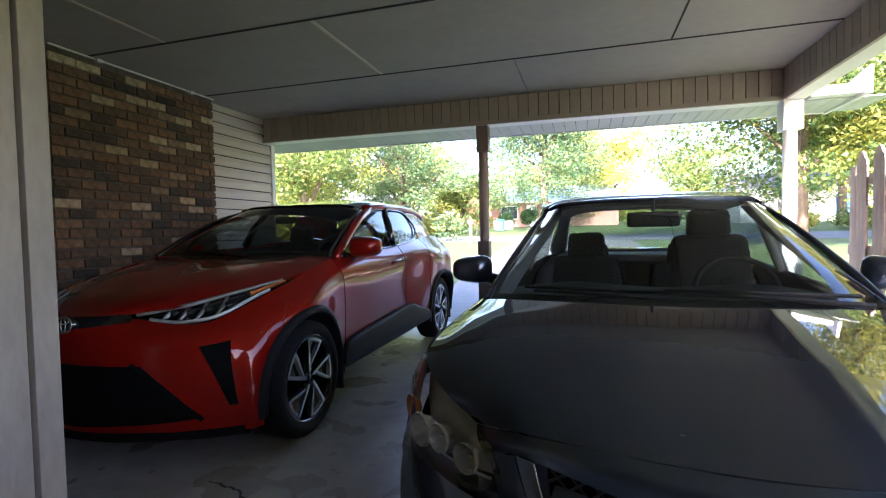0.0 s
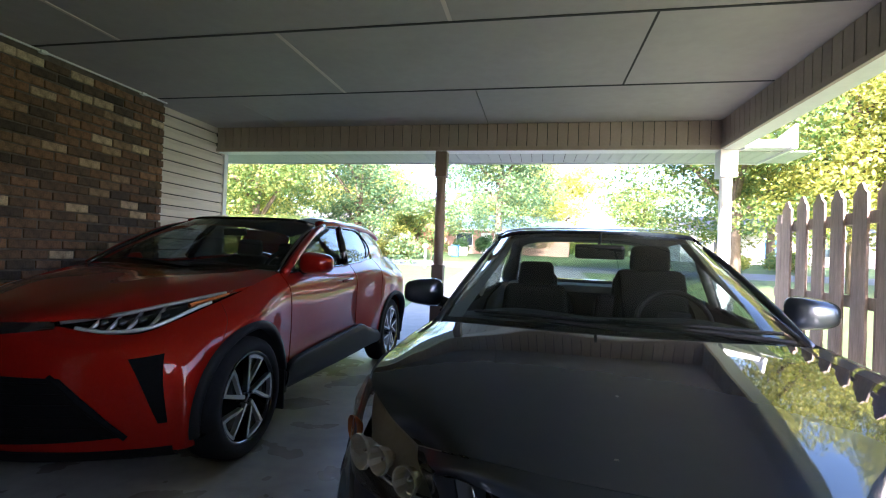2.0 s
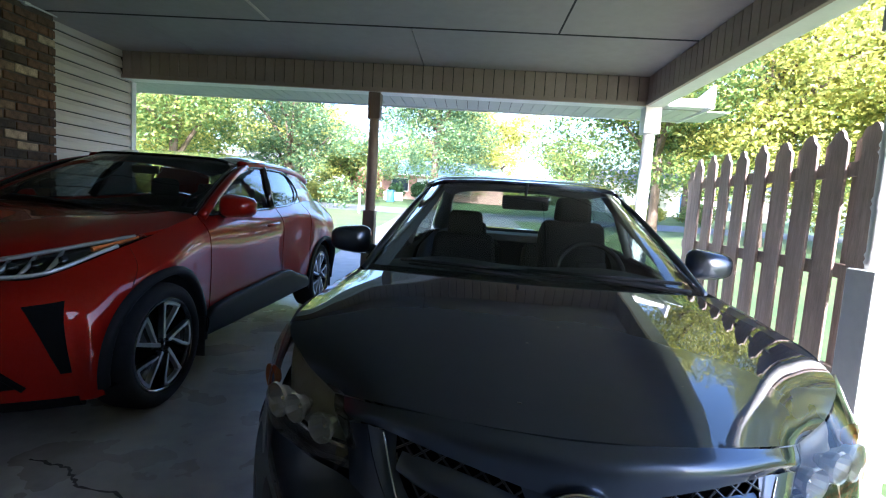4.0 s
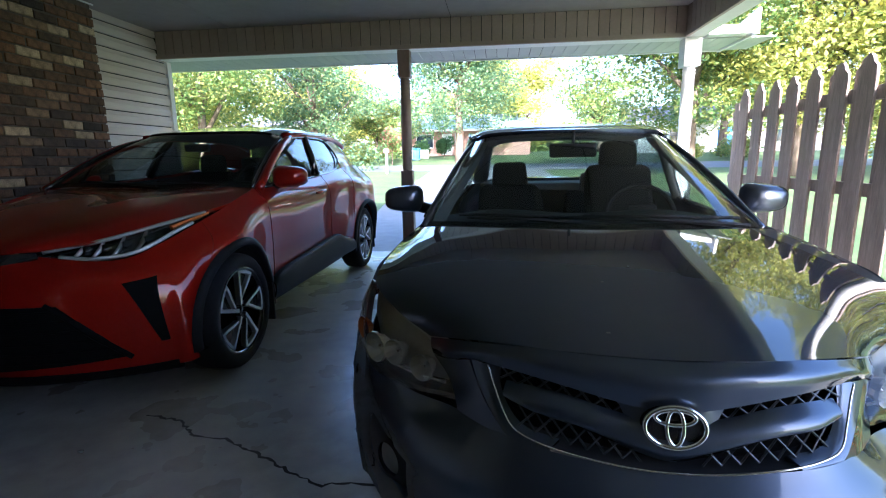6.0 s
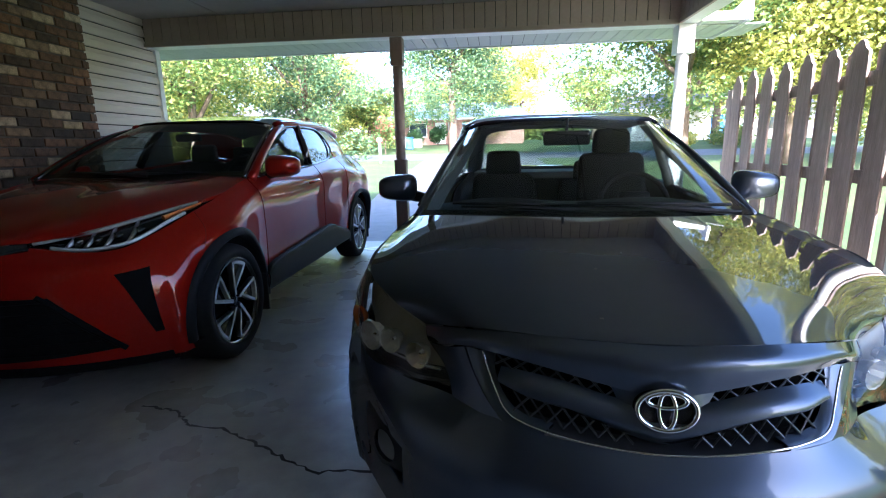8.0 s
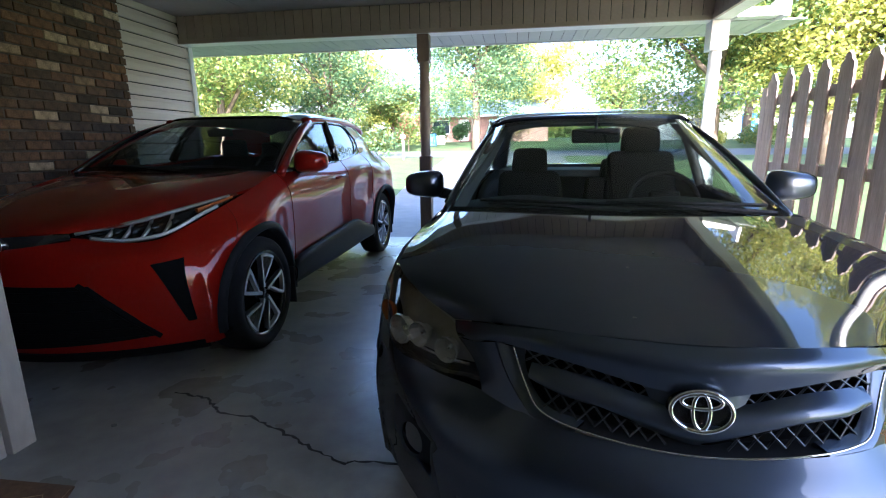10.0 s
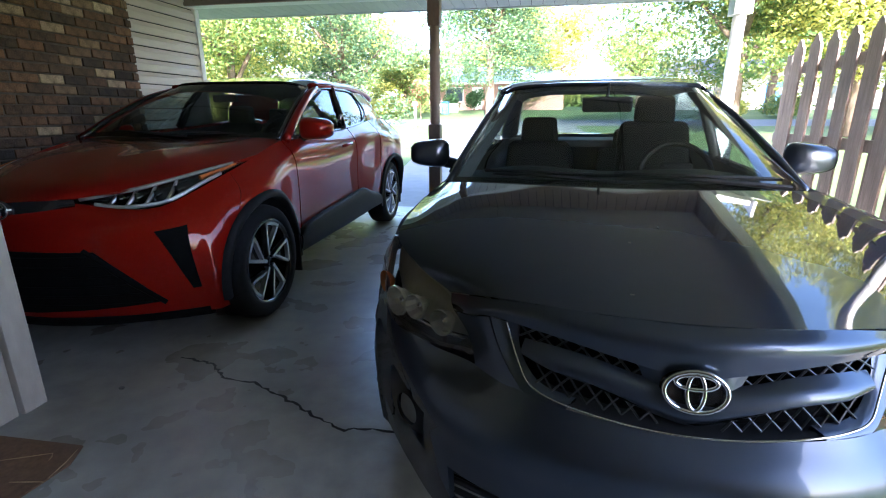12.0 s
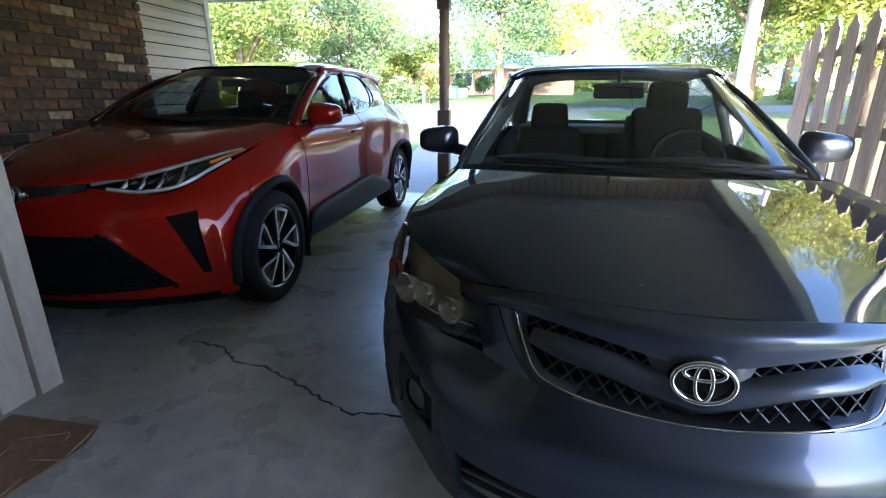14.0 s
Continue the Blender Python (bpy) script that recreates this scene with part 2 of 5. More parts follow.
def box(bm, x0, x1, y0, y1, z0, z1, bevel=0.0):
    r = bmesh.ops.create_cube(bm, size=1.0, matrix=Matrix.Translation(((x0 + x1) / 2, (y0 + y1) / 2, (z0 + z1) / 2)) @ Matrix.Diagonal((x1 - x0, y1 - y0, z1 - z0, 1)))
    if bevel:
        es = list({e for v in r["verts"] for e in v.link_edges})
        bmesh.ops.bevel(bm, geom=es, offset=bevel, segments=2, affect="EDGES", profile=0.6)
    return r["verts"]


def boxed(x0, x1, y0, y1, z0, z1, bevel=0.0):
    bm = bmesh.new()
    box(bm, x0, x1, y0, y1, z0, z1, bevel)
    return bm


def lathe(profile, n=32, axis="Z", close=False):
    """(verts, faces) of a turned form; profile rows are (radius, height)."""
    vs, fs, k = [], [], len(profile)
    for i in range(n):
        a = 2 * math.pi * i / n
        for r, h in profile:
            p = (r * math.cos(a), r * math.sin(a), h)
            vs.append(p if axis == "Z" else (h, p[0], p[1]))
    for i in range(n):
        j = (i + 1) % n
        for q in range(k - 1 if not close else k):
            w = (q + 1) % k
            fs.append((i * k + q, j * k + q, j * k + w, i * k + w))
    return vs, fs


def tube(points, radius, n=8, closed=False):
    """(verts, faces) of a round bar along points; radius may be a list."""
    pts = [Vector(p) for p in points]
    rad = radius if isinstance(radius, (list, tuple)) else [radius] * len(pts)
    vs, fs = [], []
    for i, p in enumerate(pts):
        a = pts[i - 1] if i or closed else p
        b = pts[(i + 1) % len(pts)] if i + 1 < len(pts) or closed else p
        d = (b - a).normalized()
        u = d.cross(Vector((0.13, 0.21, 1)))
        u = u.normalized() if u.length > 1e-4 else Vector((1, 0, 0))
        w = d.cross(u)
        for k in range(n):
            t = 2 * math.pi * k / n
            vs.append(p + (u * math.cos(t) + w * math.sin(t)) * rad[i])
    m = len(pts)
    for i in range(m if closed else m - 1):
        j = (i + 1) % m
        for k in range(n):
            q = (k + 1) % n
            fs.append((i * n + k, i * n + q, j * n + q, j * n + k))
    if not closed:
        fs.append(tuple(range(n))[::-1])
        fs.append(tuple((m - 1) * n + k for k in range(n)))
    return vs, fs


def spline(rows, ts):
    """Catmull-Rom through rows (k, ..., 3) at parameters ts in 0..1; rows that start on the mirror plane cross it squarely."""
    rows = np.asarray(rows, float)
    k = len(rows)
    if k == 2:
        return np.stack([rows[0] + (rows[1] - rows[0]) * t for t in ts])
    first, last = 2 * rows[0] - rows[1], 2 * rows[-1] - rows[-2]
    if np.abs(rows[0][..., 0]).max() < 1e-6 < np.abs(rows[1][..., 0]).min():
        first = rows[1] * [-1, 1, 1]
    if np.abs(rows[-1][..., 0]).max() < 1e-6 < np.abs(rows[-2][..., 0]).min():
        last = rows[-2] * [-1, 1, 1]
    ext = np.concatenate([[first], rows, [last]])
    out = []
    for t in ts:
        s = min(max(t, 0.0), 1.0) * (k - 1)
        i = min(int(s), k - 2)
        f = s - i
        a, b, c, d = ext[i], ext[i + 1], ext[i + 2], ext[i + 3]
        out.append(0.5 * (2 * b + (c - a) * f + (2 * a - 5 * b + 4 * c - d) * f * f + (3 * b - a - 3 * c + d) * f ** 3))
    return np.stack(out)


def surface(ctrl, us, vs):
    """Points (len(us), len(vs), 3) of the smooth sheet through a grid of control points."""
    rows = spline(ctrl, us)
    return np.stack([spline(r, vs) for r in rows])


def sheet(name, ctrl, material, parent, us=24, vs=12, u=(0, 1), v=(0, 1), holes=(), rim=0.018, mirror=True, one=0, cut=None, push=0.0, label="", inside=(0, 2.2, 0.6)):
    """A smooth panel, mirrored over x=0 (one=+1/-1: that side alone), with turned-in edges, holes (u0, u1, v0, v1) and round cuts."""
    def steps(n, a, b, marks):
        s = set(np.linspace(a, b, n + 1).round(5).tolist()) | {m for m in marks if a < m < b}
        s = sorted(s)
        return [q for i, q in enumerate(s) if i == 0 or q - s[i - 1] > 1e-4]
    uu = steps(us, *u, [h[i] for h in holes for i in (0, 1)])
    vv = steps(vs, *v, [h[i] for h in holes for i in (2, 3)])
    P = surface(ctrl, uu, vv)
    du, dv = np.gradient(P, axis=0), np.gradient(P, axis=1)
    N = np.cross(du, dv)
    N /= np.linalg.norm(N, axis=2, keepdims=True) + 1e-9
    out = P - np.array(inside)
    if (N * out).sum() < 0:
        N = -N
    P = P + N * push
    nu, nv = len(uu), len(vv)
    keep = np.ones((nu - 1, nv - 1), bool)
    for h in holes:
        for i in range(nu - 1):
            for j in range(nv - 1):
                if h[0] - 1e-5 <= uu[i] and uu[i + 1] <= h[1] + 1e-5 and h[2] - 1e-5 <= vv[j] and vv[j + 1] <= h[3] + 1e-5:
                    keep[i, j] = False
    if cut:
        for cy, cz, cr, xmin in cut:
            d = np.hypot(P[..., 1] - cy, P[..., 2] - cz)
            ins = (d < cr) & (np.abs(P[..., 0]) > xmin)
            for i in range(nu - 1):
                for j in range(nv - 1):
                    if ins[i:i + 2, j:j + 2].all():
                        keep[i, j] = False
            for i in range(nu):
                for j in range(nv):
                    if ins[i, j]:
                        q = P[i, j]
                        s = cr / max(d[i, j], 1e-3)
                        P[i, j] = (q[0], cy + (q[1] - cy) * s, cz + (q[2] - cz) * s)
    if mirror and not one and np.abs(P[..., 0]).min() > 0.002:
        args = (us, vs, u, v, holes, rim, mirror)
        sheet(name, ctrl, material, parent, *args, -1, cut, push, label, inside)
        one = 1
    sides = (1, -1) if mirror and not one else ((one or 1),)
    vsx, fsx = [], []
    for s in sides:
        o = len(vsx)
        Q = P.reshape(-1, 3) * [s, 1, 1]
        vsx += Q.tolist()
        fl = [(i * nv + j, (i + 1) * nv + j, (i + 1) * nv + j + 1, i * nv + j + 1) for i in range(nu - 1) for j in range(nv - 1) if keep[i, j]]
        count = {}
        for f in fl:
            for a, b in zip(f, f[1:] + f[:1]):
                count[(a, b)] = count.get((a, b), 0) + 1
        fsx += [tuple(o + q for q in f) for f in fl]
        if rim:
            NN = N.reshape(-1, 3) * [s, 1, 1]
            dup = {}
            for (a, b) in list(count):
                if (b, a) in count:
                    continue
                if abs(Q[a][0]) < 1e-4 and abs(Q[b][0]) < 1e-4:
                    continue
                for q in (a, b):
                    if q not in dup:
                        dup[q] = len(vsx)
                        vsx.append((Q[q] - NN[q] * rim).tolist())
                fsx.append((o + a, o + b, dup[b], dup[a]))
    bm = bmesh.new()
    bv = [bm.verts.new(q) for q in vsx]
    for f in fsx:
        if len(set(f)) == len(f):
            try:
                bm.faces.new([bv[q] for q in f])
            except ValueError:
                pass
    loose = [q for q in bm.verts if not q.link_faces]
    bmesh.ops.delete(bm, geom=loose, context="VERTS")
    bmesh.ops.remove_doubles(bm, verts=bm.verts, dist=0.0005)
    bmesh.ops.recalc_face_normals(bm, faces=bm.faces)
    ob = part(name, bm, material, parent, label, smooth=True)
    ob.data.set_sharp_from_angle(angle=radians(48))
    return ob


def inset(G, corners, n=5, m=5, lift=0.0):
    """Control grid of a patch that lies on sheet G between four (u, v) corners, counted round."""
    (a, b, c, d), out = [np.array(q, float) for q in corners], []
    for i in range(n):
        f = i / (n - 1)
        row = []
        for j in range(m):
            g = j / (m - 1)
            q = (a * (1 - g) + b * g) * (1 - f) + (d * (1 - g) + c * g) * f
            row.append(surface(G, [q[0]], [q[1]])[0][0])
        out.append(row)
    return np.array(out)


# ---------------------------------------------------------------- ground, road, slab
def ground_z(y):
    return float(np.interp(y, (-60, 6.2, 7, 37, 46, 80, 400, 1500), (-0.06, -0.05, -0.03, 0.72, 1.4, 2.0, 3.0, 4.0)))


def strip(name, xs_of_y, ys, lift, material, label, category, kind="structure", nx=2, depth=0.0):
    vs, fs = [], []
    for y in ys:
        a, b = xs_of_y(y)
        for k in range(nx):
            vs.append((a + (b - a) * k / (nx - 1), y, ground_z(y) + lift))
    for i in range(len(ys) - 1):
        for k in range(nx - 1):
            fs.append((i * nx + k, i * nx + k + 1, (i + 1) * nx + k + 1, (i + 1) * nx + k))
    return tagged(part(name, (vs, fs), material, smooth=True), label, category, kind=kind)


YS = [-1500, -60, 0, 6.2, 7] + list(range(9, 47, 2)) + [50, 60, 80, 120, 200, 400, 1500]
strip("ground", lambda y: (-1500, 1500), YS, 0.0, M["grass"], "sunlit green lawn rising gently to the street", "lawn", nx=41)
strip("road", lambda y: (-120, 120), [27, 29, 31, 33, 35.2], 0.02, M["asphalt"], "pale grey asphalt street across the lawn", "road", nx=3)
strip("driveway", lambda y: (np.interp(y, (5.9, 8.6, 13, 19, 27), (-3.6, -2.5, -3.0, -3.3, -3.8)), 2.3), [6.02, 6.9, 8.6, 11, 13, 16, 19, 22, 24.5, 27.05], 0.035, M["drive"], "pale concrete driveway running to the street", "driveway", nx=5)

floor = tagged(new("floor"), "grey smooth concrete carport slab with joints", "floor", kind="structure")
for y0, y1 in ((-2.6, 5.42), (5.432, 6.0)):
    part("slab", boxed(-4.1, 2.0, y0, y1, -0.16, 0.0, 0.004), M["concrete"], floor)
part("slab_joint", boxed(-4.1, 2.0, -2.6, 5.99, -0.17, -0.03), M["gap"], floor)


def crack(points, width):
    vs, fs = [], []
    rng = random.Random(4)
    pts = []
    for (x0, y0), (x1, y1) in zip(points, points[1:]):
        for k in range(6):
            f = k / 6
            pts.append((x0 + (x1 - x0) * f + rng.uniform(-0.008, 0.008), y0 + (y1 - y0) * f + rng.uniform(-0.008, 0.008)))
    pts.append(points[-1])
    for i, (x, y) in enumerate(pts):
        a, b = pts[max(0, i - 1)], pts[min(len(pts) - 1, i + 1)]
        d = Vector((b[0] - a[0], b[1] - a[1])).normalized()
        w = width * rng.uniform(0.4, 1.3)
        vs += [(x - d.y * w, y + d.x * w, 0.004), (x + d.y * w, y - d.x * w, 0.004)]
    for i in range(len(pts) - 1):
        fs.append((2 * i, 2 * i + 1, 2 * i + 3, 2 * i + 2))
    return vs, fs


part("crack", crack([(-1.74, 1.885), (-1.62, 1.86), (-1.535, 1.842), (-1.465, 1.775), (-1.40, 1.735), (-1.25, 1.726), (-1.125, 1.663), (-.985, 1.595), (-.868, 1.535), (-.72, 1.471), (-.613, 1.497), (-.3, 1.46), (.2, 1.55)], 0.0065), M["crack"], floor, "dark jagged crack")

# ---------------------------------------------------------------- carport shell
CEIL, FACE_Y, FACE_X, LOW = 2.64, 5.29, 1.78, 2.355
bm = bmesh.new()
SHIFT = 0.035
rows = ((-3.09, -1.87, -3.02), (-1.87, -0.65, -1.79), (-0.65, 0.57, -3.02), (0.57, 1.79, -1.79), (1.79, 3.01, -3.02), (3.01, 4.23, -1.79), (4.23, 5.45, -3.02))
for y0, y1, xj in rows:
    y0, y1 = y0 - SHIFT, y1 - SHIFT
    x = xj - 2.44 * 2
    while x < 1.95:
        a, b = max(x, -4.05), min(x + 2.44, 1.93)
        if b - a > 0.05:
            box(bm, a + 0.004, b - 0.004, y0 + 0.006, y1 - 0.006, CEIL, CEIL + 0.016, 0.002)
        x += 2.44
pale = []
for xj, y0 in ((-0.58, 1.79), (-3.02, 1.79), (-1.79, 3.01)):
    pale += box(bm, xj - 0.013, xj + 0.013, y0 - SHIFT + 0.012, y0 - SHIFT + 1.2, CEIL - 0.005, CEIL + 0.003)
dark = []
for y0 in (-0.685, 0.535, 1.755, 2.975, 4.195):
    dark += box(bm, -4.0, FACE_X - 0.004, y0 - 0.011, y0 + 0.011, CEIL - 0.004, CEIL + 0.004)
dark += box(bm, 0.65 - 0.008, 0.65 + 0.008, 2.985, 4.185, CEIL - 0.0015, CEIL + 0.004)
dark += box(bm, -4.1, 1.95, -3.1, 5.45, CEIL + 0.018, CEIL + 0.05)
for f in {f for v in dark for f in v.link_faces}:
    f.material_index = 1
for f in {f for v in pale for f in v.link_faces}:
    f.material_index = 2
ceil_ob = part("ceiling", bm, M["ceiling"])
ceil_ob.data.materials.append(M["gap"])
ceil_ob.data.materials.append(M["siding"])
tagged(ceil_ob, "off-white painted board ceiling with dark open seams", "ceiling", kind="structure")

# the beams: a core, grooved facing boards, a trim strip and a smooth underside
beam_1 = tagged(new("beam_1"), "tan painted beam faced with narrow grooved boards", "beam", kind="structure")
part("core", boxed(-3.99, 1.95, FACE_Y + 0.012, 5.47, LOW + 0.005, CEIL + 0.01), M["gap"], beam_1)
part("trim", boxed(-3.94, FACE_X - 0.004, FACE_Y - 0.012, FACE_Y + 0.02, LOW - 0.012, LOW + 0.03, 0.003), M["beam"], beam_1)
part("underside", boxed(-3.99, 1.95, FACE_Y + 0.021, 5.475, LOW - 0.01, LOW + 0.004), M["white"], beam_1)
beam_2 = tagged(new("beam_2"), "tan painted side beam with grooved boards and white underside", "beam", kind="structure")
part("core", boxed(FACE_X + 0.012, 1.945, -2.6, FACE_Y, LOW + 0.005, CEIL + 0.01), M["gap"], beam_2)
part("trim", boxed(FACE_X - 0.012, FACE_X + 0.02, -2.6, FACE_Y - 0.014, LOW - 0.012, LOW + 0.03, 0.003), M["beam"], beam_2)
part("underside", boxed(FACE_X + 0.021, 1.955, -2.6, FACE_Y + 0.02, LOW - 0.01, LOW + 0.004), M["white"], beam_2)

# siding wall and brick wall
wall_west = tagged(new("wall_west"), "house wall of off-white horizontal lap siding", "wall", kind="structure")
# near-black backing, seen between the boards as painted shade under each lap
part("sheathing", boxed(-4.2, -3.965, 4.2, 5.50, -0.1, CEIL + 0.05), M["gap"], wall_west)
part("corner_trim", boxed(-3.99, -3.925, 5.44, 5.512, 0.0, LOW - 0.012, 0.004), M["white"], wall_west)
wall_brick = tagged(new("wall_brick"), "brown and tan mottled brick wall in running bond", "wall", kind="structure")
part("mortar", boxed(-4.1, -3.832, 2.66, 4.305, -0.05, CEIL - 0.004), M["mortar"], wall_brick)
wall_recess = tagged(part("wall_recess", boxed(-4.15, -3.95, -2.6, 2.655, -0.05, CEIL + 0.01), M["mortar"]), "dark brown recessed house wall", "wall", kind="structure")
part("cornice", tube([(-3.8, 2.66, CEIL - 0.012), (-3.8, 4.31, CEIL - 0.012)], 0.008, 6), M["white"], wall_brick)
for y in (3.02, 3.98):
    part("clip", boxed(-3.815, -3.775, y, y + 0.05, CEIL - 0.03, CEIL - 0.006, 0.003), M["white"], wall_brick)

# store room corner beside the camera, and the house behind
wall_store = tagged(new("wall_store"), "off-white painted vertical board wall of the store room", "wall", kind="structure")
part("corner_board", boxed(-2.16, -2.05, 1.352, 1.447, 0.0, CEIL - 0.002, 0.004), M["jamb"], wall_store)
y = 1.34
while y > -2.5:
    part("board", boxed(-2.16, -2.066, y - 0.135, y, 0.0, CEIL - 0.002, 0.004), M["jamb"], wall_store)
    y -= 0.143
part("backing", boxed(-4.0, -2.10, -2.6, 1.43, -0.02, CEIL - 0.004), M["gap"], wall_store)
# unseen end face, dark brown to keep bounced light off the red car
part("end_boards", boxed(-4.0, -2.165, 1.432, 1.446, 0.0, CEIL - 0.003), M["mortar"], wall_store)
tagged(part("wall_south", boxed(-2.06, 1.97, -1.4, -1.2, -0.1, CEIL - 0.003), M["mortar"]), "plain brown house wall behind the cars", "wall", kind="structure")

# roof over the carport with its eave; unseen ridge raised to shade the driveway
roof = tagged(new("roof"), "grey shingle carport roof, unseen ridge raised for shade, with white eave", "roof", kind="structure")
bm = bmesh.new()
vs = [bm.verts.new(p) for p in ((-9, 6.1, 2.46), (2.03, 6.1, 2.46), (2.03, 0.4, 5.0), (-9, 0.4, 5.0), (-9, -6.0, 2.46), (2.03, -6.0, 2.46))]
for f in ((0, 1, 2, 3), (3, 2, 5, 4)):
    bm.faces.new([vs[i] for i in f])
bmesh.ops.solidify(bm, geom=bm.faces[:], thickness=0.06)
part("unseen_shingles", bm, M["roof_grey"], roof)
part("fascia", boxed(-9, 2.44, 6.08, 6.105, 2.345, 2.5, 0.003), M["white"], roof)
bm = bmesh.new()
x = -4.6
while x < 2.70:
    box(bm, x + 0.003, min(x + 0.122, 2.72), 5.478, 6.08, LOW, LOW + 0.012, 0.003)
    x += 0.125
part("soffit", bm, M["soffit"], roof, "white ribbed vinyl soffit")
part("soffit_void", boxed(-4.6, 2.0, 5.478, 6.075, LOW + 0.013, LOW + 0.03), M["gap"], roof)
part("gable_fascia", boxed(2.0, 2.40, 5.30, 5.33, LOW + 0.006, LOW + 0.09, 0.004), M["white"], roof)
bm = bmesh.new()
vs = [bm.verts.new(p) for p in ((2.42, 5.25, 2.34), (2.42, 6.12, 2.34), (2.42, 6.12, 2.44), (2.42, 5.25, 2.58), (2.45, 5.25, 2.34), (2.45, 6.12, 2.34), (2.45, 6.12, 2.44), (2.45, 5.25, 2.58))]
for f in ((0, 1, 2, 3), (7, 6, 5, 4), (0, 4, 5, 1), (1, 5, 6, 2), (2, 6, 7, 3), (3, 7, 4, 0)):
    bm.faces.new([vs[i] for i in f])
part("barge_board", bm, M["white"], roof)
part("side_fascia", boxed(1.96, 2.02, -2.6, 5.29, LOW + 0.05, LOW + 0.2), M["white"], roof)
part("eave_return", boxed(2.035, 2.415, 5.335, 6.075, LOW + 0.014, LOW + 0.075), M["white"], roof)


# posts: square ends, a turned shaft with ring beads
def turned_post(name, x, y, top, half, r, low, high, material, label):
    t = thing(name, (x, y, 0), label, "post", group="carport posts")
    part("base_block", boxed(-half, half, -half, half, 0.0, low, 0.006), material, t)
    part("top_block", boxed(-half, half, -half, half, high, top, 0.006), material, t)
    prof = []
    n = 64
    for i in range(n + 1):
        f = i / n
        z = low + (high - low) * f
        rr = r * (1.0 - 0.10 * abs(2 * f - 1) ** 2)
        for c in (0.03, 0.06, 0.27, 0.295, 0.5, 0.525, 0.74, 0.765, 0.94, 0.97):
            if abs(f - c) < 0.009:
                rr += 0.007
        prof.append((rr, z))
    vs, fs = lathe(prof, 24)
    part("shaft", (vs, fs), material, t, smooth=True)
    return t


turned_post("carport_post", -1.10, 5.385, LOW - 0.011, 0.066, 0.057, 1.06, 2.06, M["post"], "dark brown painted turned wooden carport post")
turned_post("carport_post", 1.865, 5.385, LOW - 0.011, 0.082, 0.06, 1.02, 2.07, M["white"], "white painted turned carport post at the corner")
turned_post("carport_post", 1.865, 2.28, LOW - 0.011, 0.082, 0.06, 1.02, 2.07, M["white"], "white painted turned carport post beside the fence")


# ---------------------------------------------------------------- cars
def ribbon(points, half, x, depth):
    """(verts, faces) of a flat bar that follows points in the wheel's plane, its edges turned back."""
    vs, fs = [], []
    for i, (py, pz) in enumerate(points):
        a, b = points[max(0, i - 1)], points[min(len(points) - 1, i + 1)]
        d = Vector((b[0] - a[0], b[1] - a[1])).normalized()
        for off, dx in ((-1.25, -depth), (-1, 0), (1, 0), (1.25, -depth)):
            vs.append((x + dx, py - d.y * half[i] * off, pz + d.x * half[i] * off))
    for i in range(len(points) - 1):
        for q in range(3):
            fs.append((4 * i + q, 4 * i + q + 1, 4 * i + q + 5, 4 * i + q + 4))
    return vs, fs


def blade_spoke(w, a, R, x, face, dark):
    """A dark blade between hub and rim with machined edges: a long side, the arc at the rim and a short hooked return."""
    def at(f, t):
        return f * R * math.cos(a + t), f * R * math.sin(a + t)
    long = [at(.16, .10), at(.45, .05), at(.75, .02), at(.985, .0)]
    part("spoke", ribbon(long, (.010, .009, .008, .011), x, .03), face, w)
    arc = [at(.955, -.62 * q / 6) for q in range(7)]
    part("spoke_arc", ribbon(arc, (.008,) * 7, x, .025), face, w)
    part("spoke_return", ribbon([at(.975, -.61), at(.76, -.58), at(.50, -.42), at(.30, -.12)], (.009, .009, .008, .006), x - .004, .03), face, w)
    vs = [(x - .028, *at(f, t)) for f, t in ((.2, .1), (.95, 0), (.95, -.3), (.95, -.6), (.76, -.57), (.5, -.4))]
    vs += [(v[0] - .015, v[1], v[2]) for v in vs]
    part("blade", (vs, [(0, 1, 2, 3, 4, 5)] + [(q, (q + 1) % 6, (q + 1) % 6 + 6, q + 6) for q in range(6)]), dark, w)


